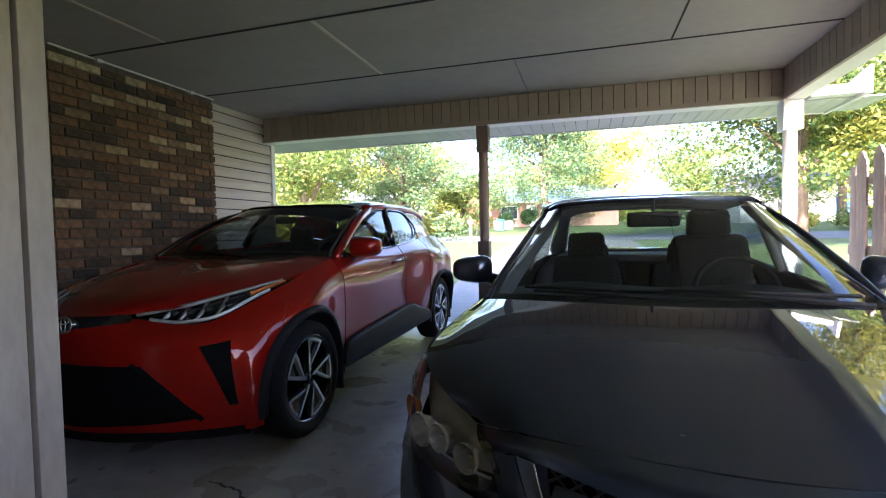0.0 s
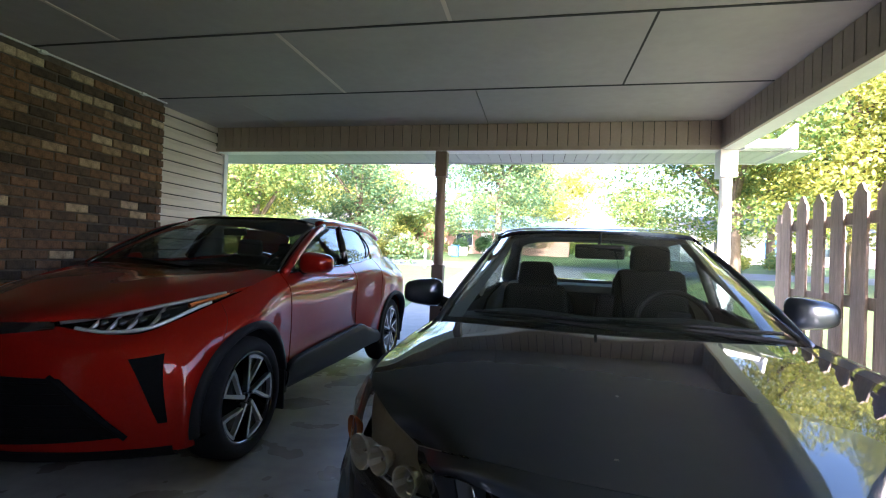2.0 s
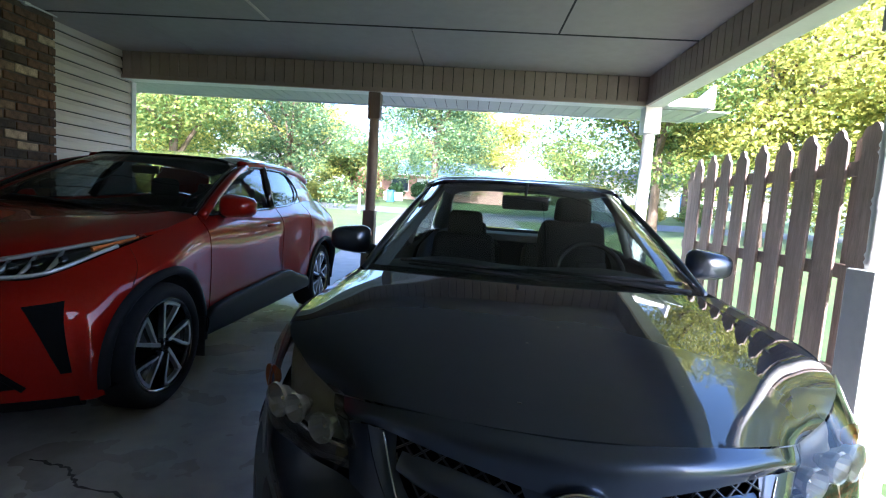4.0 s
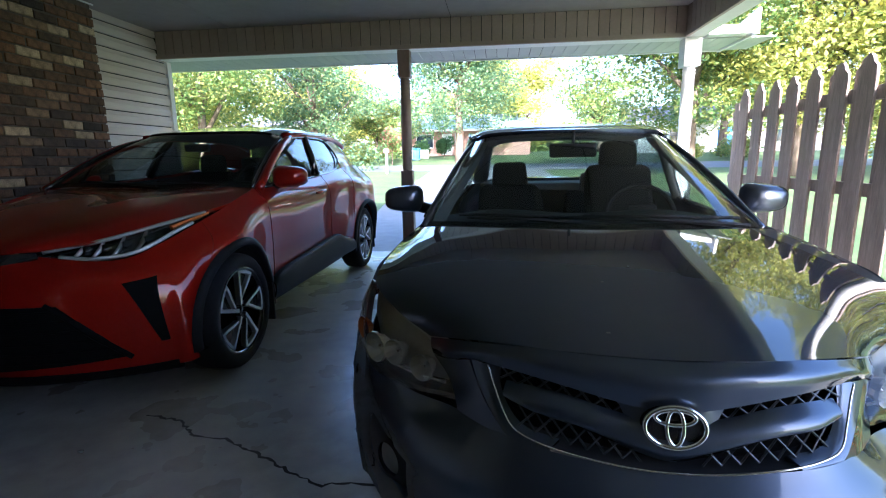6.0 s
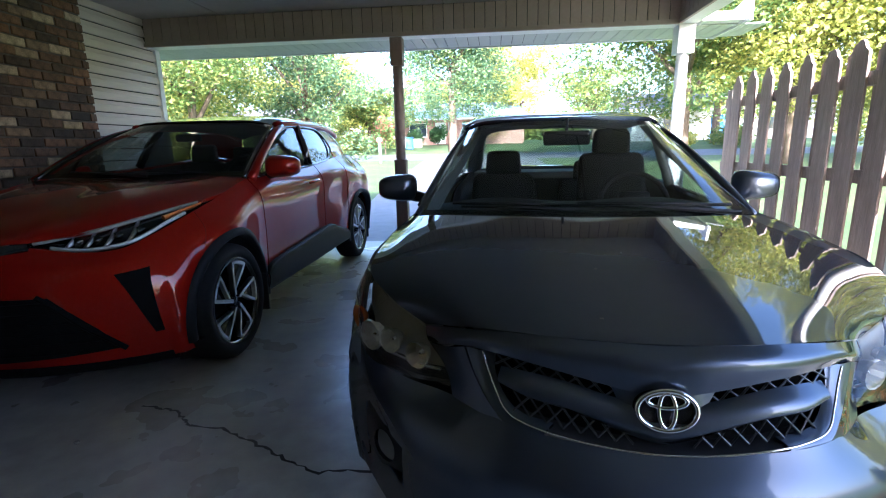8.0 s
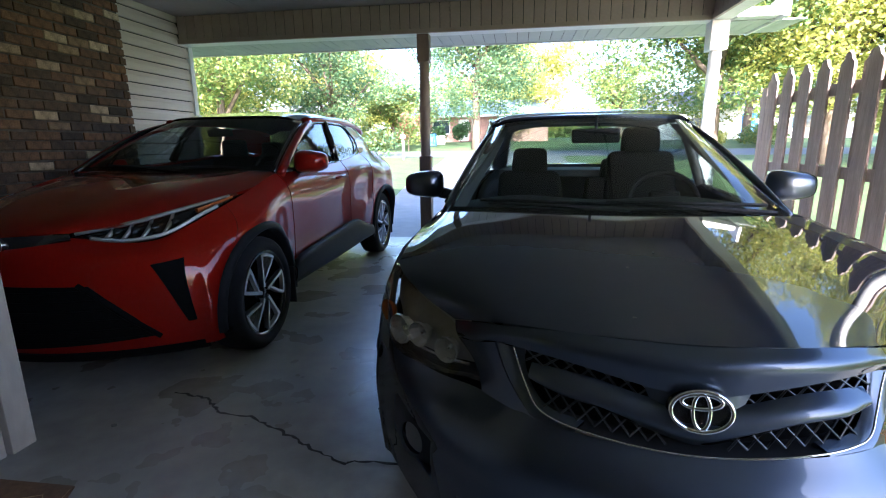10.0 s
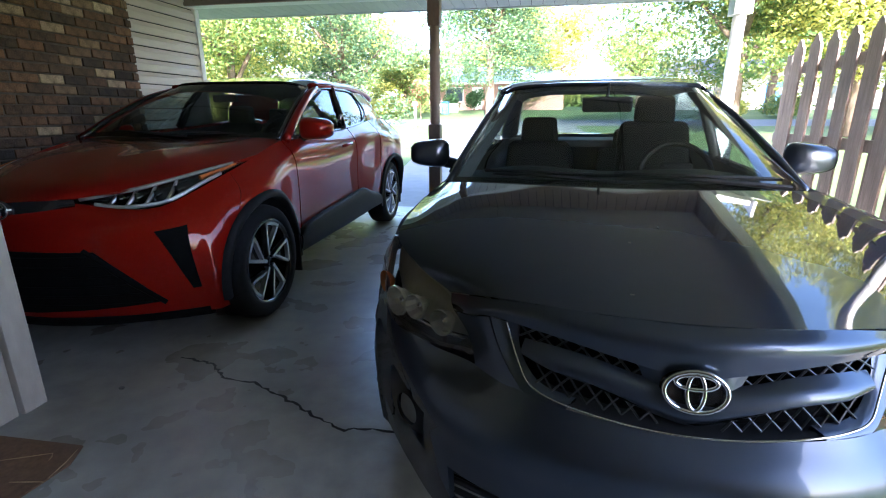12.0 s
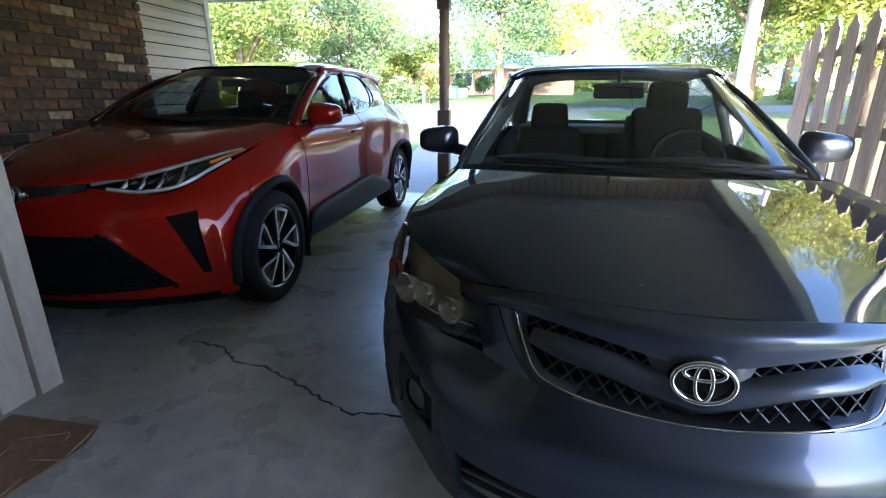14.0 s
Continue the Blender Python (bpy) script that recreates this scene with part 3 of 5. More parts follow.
def wheel(parent, x, y, r, width, rim_r, spokes, side, face, dark):
    w = new("wheel")
    w.parent = parent
    w.matrix_basis = pose(x, y, r, 0, 0, 0 if side > 0 else 180)
    h = width / 2
    prof = [(rim_r - 0.005, -h + 0.01), (rim_r + 0.01, -h), (r - 0.035, -h), (r - 0.008, -h + 0.02), (r, -h + 0.05), (r, h - 0.05), (r - 0.008, h - 0.02), (r - 0.035, h), (rim_r + 0.012, h), (rim_r - 0.002, h - 0.012)]
    part("tyre", lathe(prof, 56, "X"), M["rubber"], w, smooth=True)
    part("rim", lathe([(rim_r, h - 0.012), (rim_r - 0.012, h - 0.006), (rim_r - 0.022, h - 0.03), (rim_r - 0.03, -h + 0.02), (rim_r, -h + 0.01)], 48, "X"), dark or face, w, smooth=True)
    part("brake_disc", lathe([(0.0, 0.01), (0.15, 0.01), (0.15, -0.012), (0.0, -0.012)], 32, "X"), M["void"], w)
    part("inner_barrel", lathe([(rim_r - 0.03, h - 0.03), (rim_r - 0.035, -h + 0.03), (0.0, -h + 0.03)], 40, "X"), M["void"], w)
    for i in range(spokes):
        a = 2 * math.pi * i / spokes + 0.25
        if dark:
            blade_spoke(w, a + 0.09, rim_r - 0.02, h - 0.012, face, dark)
            part("lug_nut", lathe([(0.0, h - 0.03), (0.009, h - 0.032), (0.011, h - 0.05)], 8, "X"), M["void"], w).location = (0, 0.055 * math.cos(a), 0.055 * math.sin(a))
            continue
        for s in (-1, 1):
            bmx = bmesh.new()
            rows = []
            for f, half, off in ((0.15, 0.017, 0.008), (0.45, 0.015, 0.013), (0.75, 0.016, 0.048), (1.0, 0.026, 0.086)):
                rr = f * (rim_r - 0.012)
                lat = s * off
                xx = h - 0.035 + 0.012 * f
                ring = []
                for l2, dx in ((-half, -0.03), (-half * 0.75, 0.0), (half * 0.75, 0.0), (half, -0.03)):
                    yy, zz = rr, lat + l2
                    ring.append(bmx.verts.new((xx + dx, yy * math.cos(a) - zz * math.sin(a), yy * math.sin(a) + zz * math.cos(a))))
                rows.append(ring)
            for p, q in zip(rows, rows[1:]):
                for k in range(3):
                    bmx.faces.new((p[k], p[k + 1], q[k + 1], q[k]))
            part("spoke", bmx, face, w)
        bmx = bmesh.new()
        ring = []
        for rr, lat in ((0.35, -0.006), (0.93, -0.045), (0.93, 0.045), (0.35, 0.006)):
            yy, zz = rr * (rim_r - 0.012), lat
            ring.append(bmx.verts.new((h - 0.052, yy * math.cos(a) - zz * math.sin(a), yy * math.sin(a) + zz * math.cos(a))))
        bmx.faces.new(ring)
        r2 = bmesh.ops.extrude_face_region(bmx, geom=bmx.faces[:])
        bmesh.ops.translate(bmx, verts=[q for q in r2["geom"] if isinstance(q, bmesh.types.BMVert)], vec=(-0.02, 0, 0))
        part("spoke_web", bmx, face, w)
        a2 = a + math.pi / spokes
        part("lug_nut", lathe([(0.0, h - 0.03), (0.009, h - 0.032), (0.011, h - 0.05)], 8, "X"), M["void"], w).location = (0, 0.055 * math.cos(a2), 0.055 * math.sin(a2))
    part("hub_cap", lathe([(0.0, h - 0.02), (0.026, h - 0.022), (0.032, h - 0.03), (0.034, h - 0.05), (0.05, h - 0.06)], 24, "X"), M["gloss_black"], w, smooth=True)
    return w


def rounded(x, y, z, bevel, seg=3, taper=1.0, lean=0.0):
    """A cushion: a bevelled block with a narrower top."""
    bmx = bmesh.new()
    vs = box(bmx, -x / 2, x / 2, -y / 2, y / 2, 0, z)
    for q in vs:
        if q.co.z > z / 2:
            q.co.x *= taper
            q.co.y += lean
    bmesh.ops.bevel(bmx, geom=bmx.edges[:], offset=bevel, segments=seg, affect="EDGES", profile=0.5)
    return bmx


def seat(parent, x, y, z, w=0.50, back=0.60, name="seat"):
    s = new(name)
    s.parent = parent
    s.matrix_basis = pose(x, y, z)
    part("cushion", rounded(w, 0.52, 0.16, 0.05), M["seat"], s, smooth=True)
    b = part("backrest", rounded(w, 0.14, back, 0.05, taper=0.82, lean=0.16), M["seat"], s, smooth=True)
    b.location = (0, 0.27, 0.08)
    hd = part("headrest", rounded(0.25, 0.10, 0.17, 0.035, taper=0.9), M["seat"], s, smooth=True)
    hd.location = (0, 0.44, 0.08 + back - 0.015)
    for dx in (-0.05, 0.05):
        part("headrest_post", tube([(dx, 0.42, back + 0.02), (dx, 0.44, back + 0.15)], 0.006, 6), M["chrome"], s)
    return s


def steering_wheel(parent, x, y, z):
    s = new("steering_wheel")
    s.parent = parent
    s.matrix_basis = pose(x, y, z, 65, 0, 0)
    ring = [(0.18 * math.cos(a), 0.18 * math.sin(a), 0) for a in np.linspace(0, 2 * math.pi, 33)[:-1]]
    part("wheel_rim", tube(ring, 0.015, 8, True), M["plastic"], s, smooth=True)
    part("hub", rounded(0.16, 0.12, 0.05, 0.02), M["plastic"], s, smooth=True)
    for a in (0, math.pi, -math.pi / 2):
        part("wheel_spoke", tube([(0.05 * math.cos(a), 0.05 * math.sin(a), 0.02), (0.175 * math.cos(a), 0.175 * math.sin(a), 0)], 0.014, 6), M["plastic"], s)


def door_mirror(parent, one, at, size, material, foot, label=""):
    """A shell-shaped mirror on its foot; its glass looks back."""
    m = new("door_mirror")
    m.parent = parent
    m.matrix_basis = pose(at[0] * one, at[1], at[2])
    bmx = bmesh.new()
    bmesh.ops.create_uvsphere(bmx, u_segments=24, v_segments=14, radius=1.0)
    for q in bmx.verts:
        c = q.co
        sx = math.copysign(abs(c.x) ** 0.6, c.x)
        sz = math.copysign(abs(c.z) ** 0.55, c.z)
        yy = c.y if c.y < 0 else c.y * 0.25
        q.co = (sx * size[0], yy * size[1], sz * size[2] * (1.0 - 0.16 * one * sx))
    part("shell", bmx, material, m, smooth=True)
    g = bmesh.new()
    bmesh.ops.create_circle(g, cap_ends=True, segments=24, radius=1.0)
    for q in g.verts:
        q.co = (q.co.x * size[0] * 0.86, size[1] * 0.252, q.co.y * size[2] * 0.84)
    part("mirror_glass", g, M["mirror"], m)
    part("foot", tube([(-one * size[0] * 0.6, 0.01, -size[2] * 0.55), (-one * (size[0] + foot), 0.03, -size[2] * 0.95)], [0.035, 0.028], 8), M["plastic"], m, smooth=True)


def badge(parent, at, rx, tilt, backing, name="badge"):
    """A plain oval ring emblem with crossing rings."""
    b = new(name)
    b.parent = parent
    b.matrix_basis = pose(*at, tilt, 0, 0)
    b["label"] = "chrome oval ring emblem"
    if backing:
        part("badge_plate", lathe([(0.0, 0.0), (rx * 0.98, 0.0), (rx * 1.08, -0.012)], 36), M["gloss_black"], b).scale = (1, 0.72, 1)
    def ring(a, c, r, cy=0.0):
        pts = [(a * math.cos(t), cy + c * math.sin(t), 0.006) for t in np.linspace(0, 2 * math.pi, 41)[:-1]]
        part("ring", tube(pts, r, 8, True), M["chrome"], b, smooth=True)
    ring(rx, rx * 0.70, rx * 0.095)
    ring(rx * 0.28, rx * 0.62, rx * 0.085)
    ring(rx * 0.66, rx * 0.25, rx * 0.085, rx * 0.34)


def bars_mesh(pts_a, pts_b, r):
    vs, fs = [], []
    for a, b in zip(pts_a, pts_b):
        v, f = tube([a, b], r, 5)
        o = len(vs)
        vs += v
        fs += [tuple(o + q for q in g) for g in f]
    return vs, fs


def rows_of(*cols):
    """Control grid [u][v] from level rows."""
    return np.stack([np.array(c, float).reshape(-1, 3) for c in cols], axis=1)


def bowl(parent, at, r, depth, rz, name="reflector"):
    o = part(name, lathe([(0.012, 0.0), (r * 0.3, depth * 0.02), (r * 0.55, depth * 0.28), (r * 0.75, depth * 0.4), (r * 0.9, depth * 0.75), (r, depth), (r * 1.07, depth * 1.06), (r * 1.1, depth * 0.9)], 13), M["reflector"], parent)
    part("bulb_shield", lathe([(0.0, depth * 0.8), (r * 0.16, depth * 0.74), (r * 0.24, depth * 0.5), (r * 0.2, 0.0)], 14), M["chrome"], o, smooth=True)
    o.matrix_basis = pose(at[0], at[1], at[2], 90, 0, rz)
    return o


def half_well(mesh, floor_at=-0.1):
    """A wheel housing, open below the axle."""
    vs, fs = mesh
    return [(v[0], v[1], max(v[2], floor_at)) for v in vs], fs


def raked(points, back=.085, down=.045, until=.9):
    """Draws a body grid's front end back and down into a raked nose, fading out towards the doors."""
    out = np.array(points, float)
    w = np.clip((until - out[..., 1]) / .75, 0, 1)
    w = w * w * (3 - 2 * w)
    out[..., 1] += back * w
    out[..., 2] -= down * w * np.clip((out[..., 2] - .3) / .4, 0, 1)
    return out


# ---- the grey saloon
def grey_saloon():
    car = thing("saloon_car", (0.25, 0.78, 0), "dark grey metallic saloon car parked nose first, hood scuffed", "car", group="parked cars", rz=-2.5)
    top = [0, -.062, .652, .2, -.047, .662, .36, .025, .685, .46, .12, .655, .60, .235, .615, .73, .42, .61, .778, .735, .803, .734, .90, .868, .745, 1.34, .888, .75, 1.9, .90, .75, 2.5, .92, .74, 3.1, .94, .68, 3.8, .95, 0, 4.35, .97]
    s1 = [0, -.130, .570, .2, -.117, .570, .38, -.058, .568, .50, .04, .560, .64, .188, .552, .77, .40, .55, .855, .64, .60, .852, .92, .74, .835, 1.35, .79, .83, 1.9, .80, .83, 2.5, .81, .83, 3.1, .82, .78, 3.85, .80, 0, 4.42, .80]
    s2 = [0, -.112, .46, .2, -.10, .46, .38, -.045, .46, .52, .06, .45, .66, .22, .44, .785, .41, .44, .865, .58, .47, .878, .9, .62, .87, 1.35, .60, .865, 1.9, .60, .865, 2.5, .60, .87, 3.1, .60, .82, 3.9, .60, 0, 4.44, .60]
    s3 = [0, -.08, .31, .2, -.07, .31, .38, -.015, .31, .52, .08, .30, .66, .23, .30, .785, .41, .30, .85, .54, .31, .875, .9, .40, .865, 1.35, .38, .86, 1.9, .38, .86, 2.5, .38, .865, 3.1, .38, .81, 3.9, .40, 0, 4.42, .40]
    s4 = [0, -.02, .17, .2, -.01, .17, .38, .03, .17, .52, .11, .17, .66, .25, .18, .77, .41, .19, .83, .52, .19, .85, .9, .20, .84, 1.35, .20, .835, 1.9, .20, .835, 2.5, .20, .84, 3.1, .20, .79, 3.85, .22, 0, 4.36, .22]
    G = rows_of(top, s1, s2, s3, s4)
    G[4:7, 1:, 0] *= 0.972
    G = raked(G)
    G[:8, 0] = [(0, .008, .608), (.2, .022, .622), (.318, .062, .632), (.44, .186, .617), (.58, .292, .605), (.742, .465, .612), (.770, .665, .804), (.765, .93, .851)]
    k = 13.0
    arch = ((0.92, 0.31, 0.345, 0.6), (3.46, 0.31, 0.36, 0.6))
    sheet("front_bumper", G, M["grey"], car, 60, 28, u=(0, 6.55 / k), holes=((0, 2.7 / k, 0.63, 0.86), (3.3 / k, 4.6 / k, 0.42, 0.68)), cut=arch)
    sheet("front_fender", G, M["grey"], car, 24, 28, u=(6.56 / k, 8.3 / k), cut=arch)
    sheet("front_door", G, M["grey"], car, 14, 16, u=(8.33 / k, 9.9 / k))
    sheet("rear_door", G, M["grey"], car, 14, 16, u=(9.93 / k, 11.0 / k))
    sheet("rear_quarter", G, M["grey"], car, 40, 24, u=(11.03 / k, 1), cut=arch)
    # hood, and the nose panel below its front edge
    hood = np.array([[(0, .072, .806), (.18, .086, .807), (.34, .150, .795), (.44, .236, .766), (.518, .335, .731)],
                     [(0, .25, .835), (.20, .262, .835), (.40, .31, .824), (.525, .37, .801), (.634, .432, .770)],
                     [(0, .51, .871), (.24, .525, .871), (.48, .56, .860), (.63, .585, .838), (.744, .61, .812)],
                     [(0, .76, .902), (.28, .78, .902), (.53, .83, .894), (.67, .88, .877), (.757, .93, .856)],
                     [(0, .955, .924), (.30, .975, .925), (.56, 1.06, .918), (.69, 1.15, .903), (.742, 1.27, .885)]])
    sheet("hood", hood, M["grey"], car, 40, 36)
    lip = np.array([[(0, .070, .8035), (.12, .077, .8055), (.24, .103, .8045), (.35, .156, .789), (.44, .2355, .7635), (.515, .332, .7290)],
                    [(0, .036, .775), (.11, .046, .780), (.24, .075, .783), (.37, .149, .768), (.45, .226, .737), (.512, .318, .710)],
                    [(0, .040, .715), (.08, .046, .722), (.234, .074, .750), (.385, .166, .745), (.455, .236, .716), (.505, .310, .694)]])
    sheet("hood_lip", lip, M["grey"], car, 12, 30)
    cheek = np.array([[(.397, .172, .742), (.45, .230, .715), (.503, .308, .691)],
                      [(.374, .137, .698), (.41, .176, .682), (.455, .240, .664)],
                      [(.344, .094, .662), (.377, .124, .650), (.430, .182, .630)],
                      [(.306, .052, .628), (.35, .082, .617), (.425, .165, .600)]])
    sheet("nose_cheek", cheek, M["grey"], car, 14, 8)
    # grille: dark well, painted surround, bar and centre, lattice, bright line
    gr = new("grille")
    gr.parent = car
    well = np.array([[(0, .11, .77), (.2, .12, .775), (.36, .19, .765)], [(0, .10, .70), (.2, .11, .70), (.35, .17, .70)], [(0, .05, .612), (.2, .065, .618), (.32, .12, .632)]])
    sheet("well", well, M["void"], gr, 8, 12, rim=0)
    sill = np.array([[(0, .006, .611), (.12, .013, .619), (.22, .029, .629), (.298, .055, .634)], [(0, .05, .613), (.12, .06, .622), (.21, .075, .632), (.28, .09, .638)], [(0, .10, .618), (.12, .11, .626), (.20, .125, .634), (.27, .14, .640)]])
    sheet("grille_sill", sill, M["plastic"], gr, 6, 14, rim=0)
    ring = np.array([[(.392, .164, .746), (.36, .146, .747), (.328, .140, .748)], [(.370, .132, .697), (.348, .120, .704), (.324, .122, .712)],
                     [(.340, .090, .661), (.325, .088, .667), (.308, .100, .677)], [(.300, .050, .629), (.29, .053, .638), (.272, .066, .650)],
                     [(.225, .026, .624), (.22, .030, .632), (.205, .045, .640)]])
    sheet("surround", ring, M["grey"], gr, 14, 6)
    bar = np.array([[(.0, .048, .696), (.08, .052, .699), (.18, .066, .722), (.26, .089, .729), (.312, .117, .725)],
                    [(0, .027, .680), (.08, .030, .686), (.18, .042, .704), (.26, .062, .711), (.318, .098, .710)],
                    [(0, .013, .645), (.07, .019, .657), (.18, .034, .684), (.26, .054, .694), (.318, .093, .700)],
                    [(0, .026, .622), (.06, .030, .634), (.18, .046, .671), (.26, .066, .684), (.312, .106, .692)]])
    sheet("grille_bar", bar, M["grey"], gr, 12, 20)
    cen = np.array([[(0, .044, .745), (.06, .047, .745), (.105, .058, .742)], [(0, .036, .70), (.055, .040, .70), (.085, .052, .698)], [(0, .028, .672), (.05, .032, .672), (.075, .044, .676)]])
    sheet("grille_centre", cen, M["grey"], gr, 10, 10)
    for sgn in (1, -1):
        for x0, x1, top_z, low_z in ((.07, .325, (.724, .752, .748), (.692, .720, .726)), (.055, .285, (.652, .670, .688), (.618, .632, .650))):
            A, B = [], []
            n = 7
            for i in range(n):
                xa, xb = x0 + (x1 - x0) * i / n, x0 + (x1 - x0) * (i + 1) / n
                za, zb = [np.interp(q, (x0, (x0 + x1) / 2, x1), low_z) for q in (xa, xb)]
                ta, tb = [np.interp(q, (x0, (x0 + x1) / 2, x1), top_z) for q in (xa, xb)]
                ya, yb = [.024 + .4 * (za - .616) + 5 * q ** 4 for q in (xa, xb)]
                A += [(sgn * xa, ya, za), (sgn * xa, ya + .012, ta)]
                B += [(sgn * xb, yb + .012, tb), (sgn * xb, yb, zb)]
            part("lattice", bars_mesh(A, B, 0.0023), M["lattice"], gr)
    cl = [(.352, .128, .752), (.340, .112, .722), (.322, .084, .686), (.300, .054, .657), (.268, .037, .643), (.21, .021, .631), (.11, .006, .619)]
    cl = spline(np.array([(-x, y, z) for x, y, z in cl] + [(0, .001, .614)] + cl[::-1]), np.linspace(0, 1, 70))
    part("chrome_line", tube(cl, 0.0022, 6), M["chrome"], gr, smooth=True)
    badge(car, (0, .026, .694), 0.054, 78, True)
    # lower intake and fog lamps
    lg = new("lower_intake")
    lg.parent = car
    w2 = np.array([[(0, .085, .42), (.25, .105, .42), (.5, .185, .41)], [(0, .105, .33), (.25, .125, .33), (.5, .205, .33)], [(0, .115, .24), (.25, .135, .24), (.5, .215, .24)]])
    sheet("well", w2, M["void"], lg, 6, 10, rim=0)
    for z in (.265, .295, .325, .355):
        pts = spline(np.array([(-.5, .17, z), (-.25, .085, z), (0, .055, z), (.25, .085, z), (.5, .17, z)]), np.linspace(0, 1, 24))
        part("slat", tube(pts, 0.008, 6), M["plastic"], lg, smooth=True)
    for s in (1, -1):
        fl = new("fog_lamp")
        fl.parent = car
        fl.matrix_basis = pose(s * .615, .285, .405, 90, 0, s * 38)
        part("bezel", lathe([(0.045, 0.02), (0.05, 0.012), (0.14, -0.02)], 28), M["plastic"], fl, smooth=True)
        part("lamp_glass", lathe([(0.0, 0.022), (0.03, 0.018), (0.045, 0.008)], 24), M["trim_grey"], fl, smooth=True)
    # headlamps
    lens = np.array([[(.433, .198, .645), (.478, .282, .688), (.526, .338, .727), (.636, .430, .766), (.757, .61, .808)],
                     [(.432, .192, .641), (.50, .252, .657), (.595, .320, .676), (.712, .422, .692), (.793, .61, .735)],
                     [(.430, .186, .634), (.492, .240, .617), (.577, .292, .608), (.708, .410, .610), (.800, .60, .668)]])
    hub_in = lens.copy()
    hub_in[:, :, 1] += .085
    hub_in[:, :, 0] *= .965
    for s in (1, -1):
        hl = new("headlamp")
        hl.parent = car
        sheet("housing", hub_in, M["lamp_house"], hl, 10, 14, one=s, rim=0)
        sheet("lens", lens, M["lens_old"], hl, 16, 24, one=s, rim=0.03, push=0.002, label="slightly yellowed clear lens")
        bowl(hl, (s * .515, .345, .656), .034, .05, s * 26)
        part("bezel_line", tube(spline(np.array([(s * .47, .275, .632), (s * .56, .335, .622), (s * .66, .425, .618), (s * .72, .50, .630)]), np.linspace(0, 1, 16)), .004, 6), M["chrome"], hl, smooth=True)
        bowl(hl, (s * .600, .405, .668), .034, .05, s * 30)
        bowl(hl, (s * .665, .455, .660), .042, .05, s * 36)
        a = part("turn_signal", lathe([(0.0, 0.0), (0.02, 0.004), (0.034, 0.02), (0.036, 0.03)], 20), M["amber"], hl, smooth=True)
        a.matrix_basis = pose(s * .745, .545, .675, 90, 0, s * 45)
        part("bulb", lathe([(0.0, 0.03), (0.008, 0.026), (0.01, 0.0)], 12), M["chrome"], hl).matrix_basis = pose(s * .64, .42, .664, 90, 0, s * 34)
    # greenhouse
    ws = np.array([[(0, 1.15, .900), (.31, 1.17, .902), (.57, 1.235, .898), (.722, 1.345, .884)],
                   [(0, 1.42, 1.035), (.30, 1.44, 1.035), (.55, 1.50, 1.025), (.675, 1.60, 1.005)],
                   [(0, 1.80, 1.225), (.28, 1.82, 1.223), (.50, 1.90, 1.205), (.60, 2.0, 1.18)],
                   [(0, 2.06, 1.335), (.26, 2.09, 1.335), (.47, 2.20, 1.328), (.568, 2.35, 1.312)]])
    o = sheet("windscreen", ws, M["glass"], car, 24, 24, rim=0)
    o.visible_shadow = False
    sheet("screen_border", ws, M["gloss_black"], car, 30, 30, holes=((.05, .90, 0, .972),), push=-.006, rim=0)
    rf = np.array([[(0, 2.05, 1.342), (.26, 2.08, 1.342), (.48, 2.19, 1.335), (.592, 2.35, 1.308)],
                   [(0, 2.35, 1.388), (.28, 2.36, 1.385), (.51, 2.42, 1.372), (.625, 2.50, 1.335)],
                   [(0, 2.9, 1.41), (.29, 2.9, 1.405), (.53, 2.9, 1.388), (.64, 2.9, 1.348)],
                   [(0, 3.4, 1.39), (.28, 3.4, 1.387), (.49, 3.4, 1.365), (.585, 3.4, 1.32)],
                   [(0, 3.62, 1.36), (.27, 3.6, 1.357), (.47, 3.56, 1.337), (.56, 3.52, 1.30)]])
    sheet("roof_panel", rf, M["grey"], car, 24, 20)
    sheet("headliner", rf * [0.97, 1, 1] - [0, 0, 0.03], M["dash"], car, 10, 10, rim=0)
    rg = np.array([[(0, 3.63, 1.35), (.27, 3.61, 1.347), (.55, 3.54, 1.285)], [(0, 3.9, 1.18), (.29, 3.88, 1.178), (.61, 3.8, 1.13)], [(0, 4.08, .99), (.3, 4.05, .99), (.65, 3.96, .97)]])
    o = sheet("rear_window", rg, M["glass"], car, 12, 12, rim=0)
    o.visible_shadow = False
    tr = np.array([[(0, 4.08, .985), (.3, 4.05, .985), (.66, 3.96, .965)], [(0, 4.25, .99), (.3, 4.22, .99), (.66, 4.05, .97)], [(0, 4.36, .965), (.3, 4.33, .965), (.6, 4.15, .95)]])
    sheet("boot_lid", tr, M["grey"], car, 10, 12)
    # pillars and side windows
    for s in (1, -1):
        ap = spline(np.array([(.735, 1.36, .868), (.695, 1.61, 1.00), (.635, 2.04, 1.18), (.588, 2.37, 1.292)]), np.linspace(0, 1, 14))
        part("a_pillar", tube(ap * [s, 1, 1], [.020 - .0006 * q for q in range(14)], 10), M["grey"], car, smooth=True)
        edge = ws[:, 3] + [-.012, .02, -.012]
        sheet("a_pillar_trim", np.stack([edge, edge + [-.028, .04, -.004], edge + [-.055, .09, -.004]], 1), M["trim_grey"], car, 12, 4, one=s, rim=0)
        rail = spline(np.array([(.590, 2.37, 1.292), (.632, 2.55, 1.336), (.652, 2.9, 1.358), (.62, 3.4, 1.322), (.57, 3.54, 1.29)]), np.linspace(0, 1, 16))
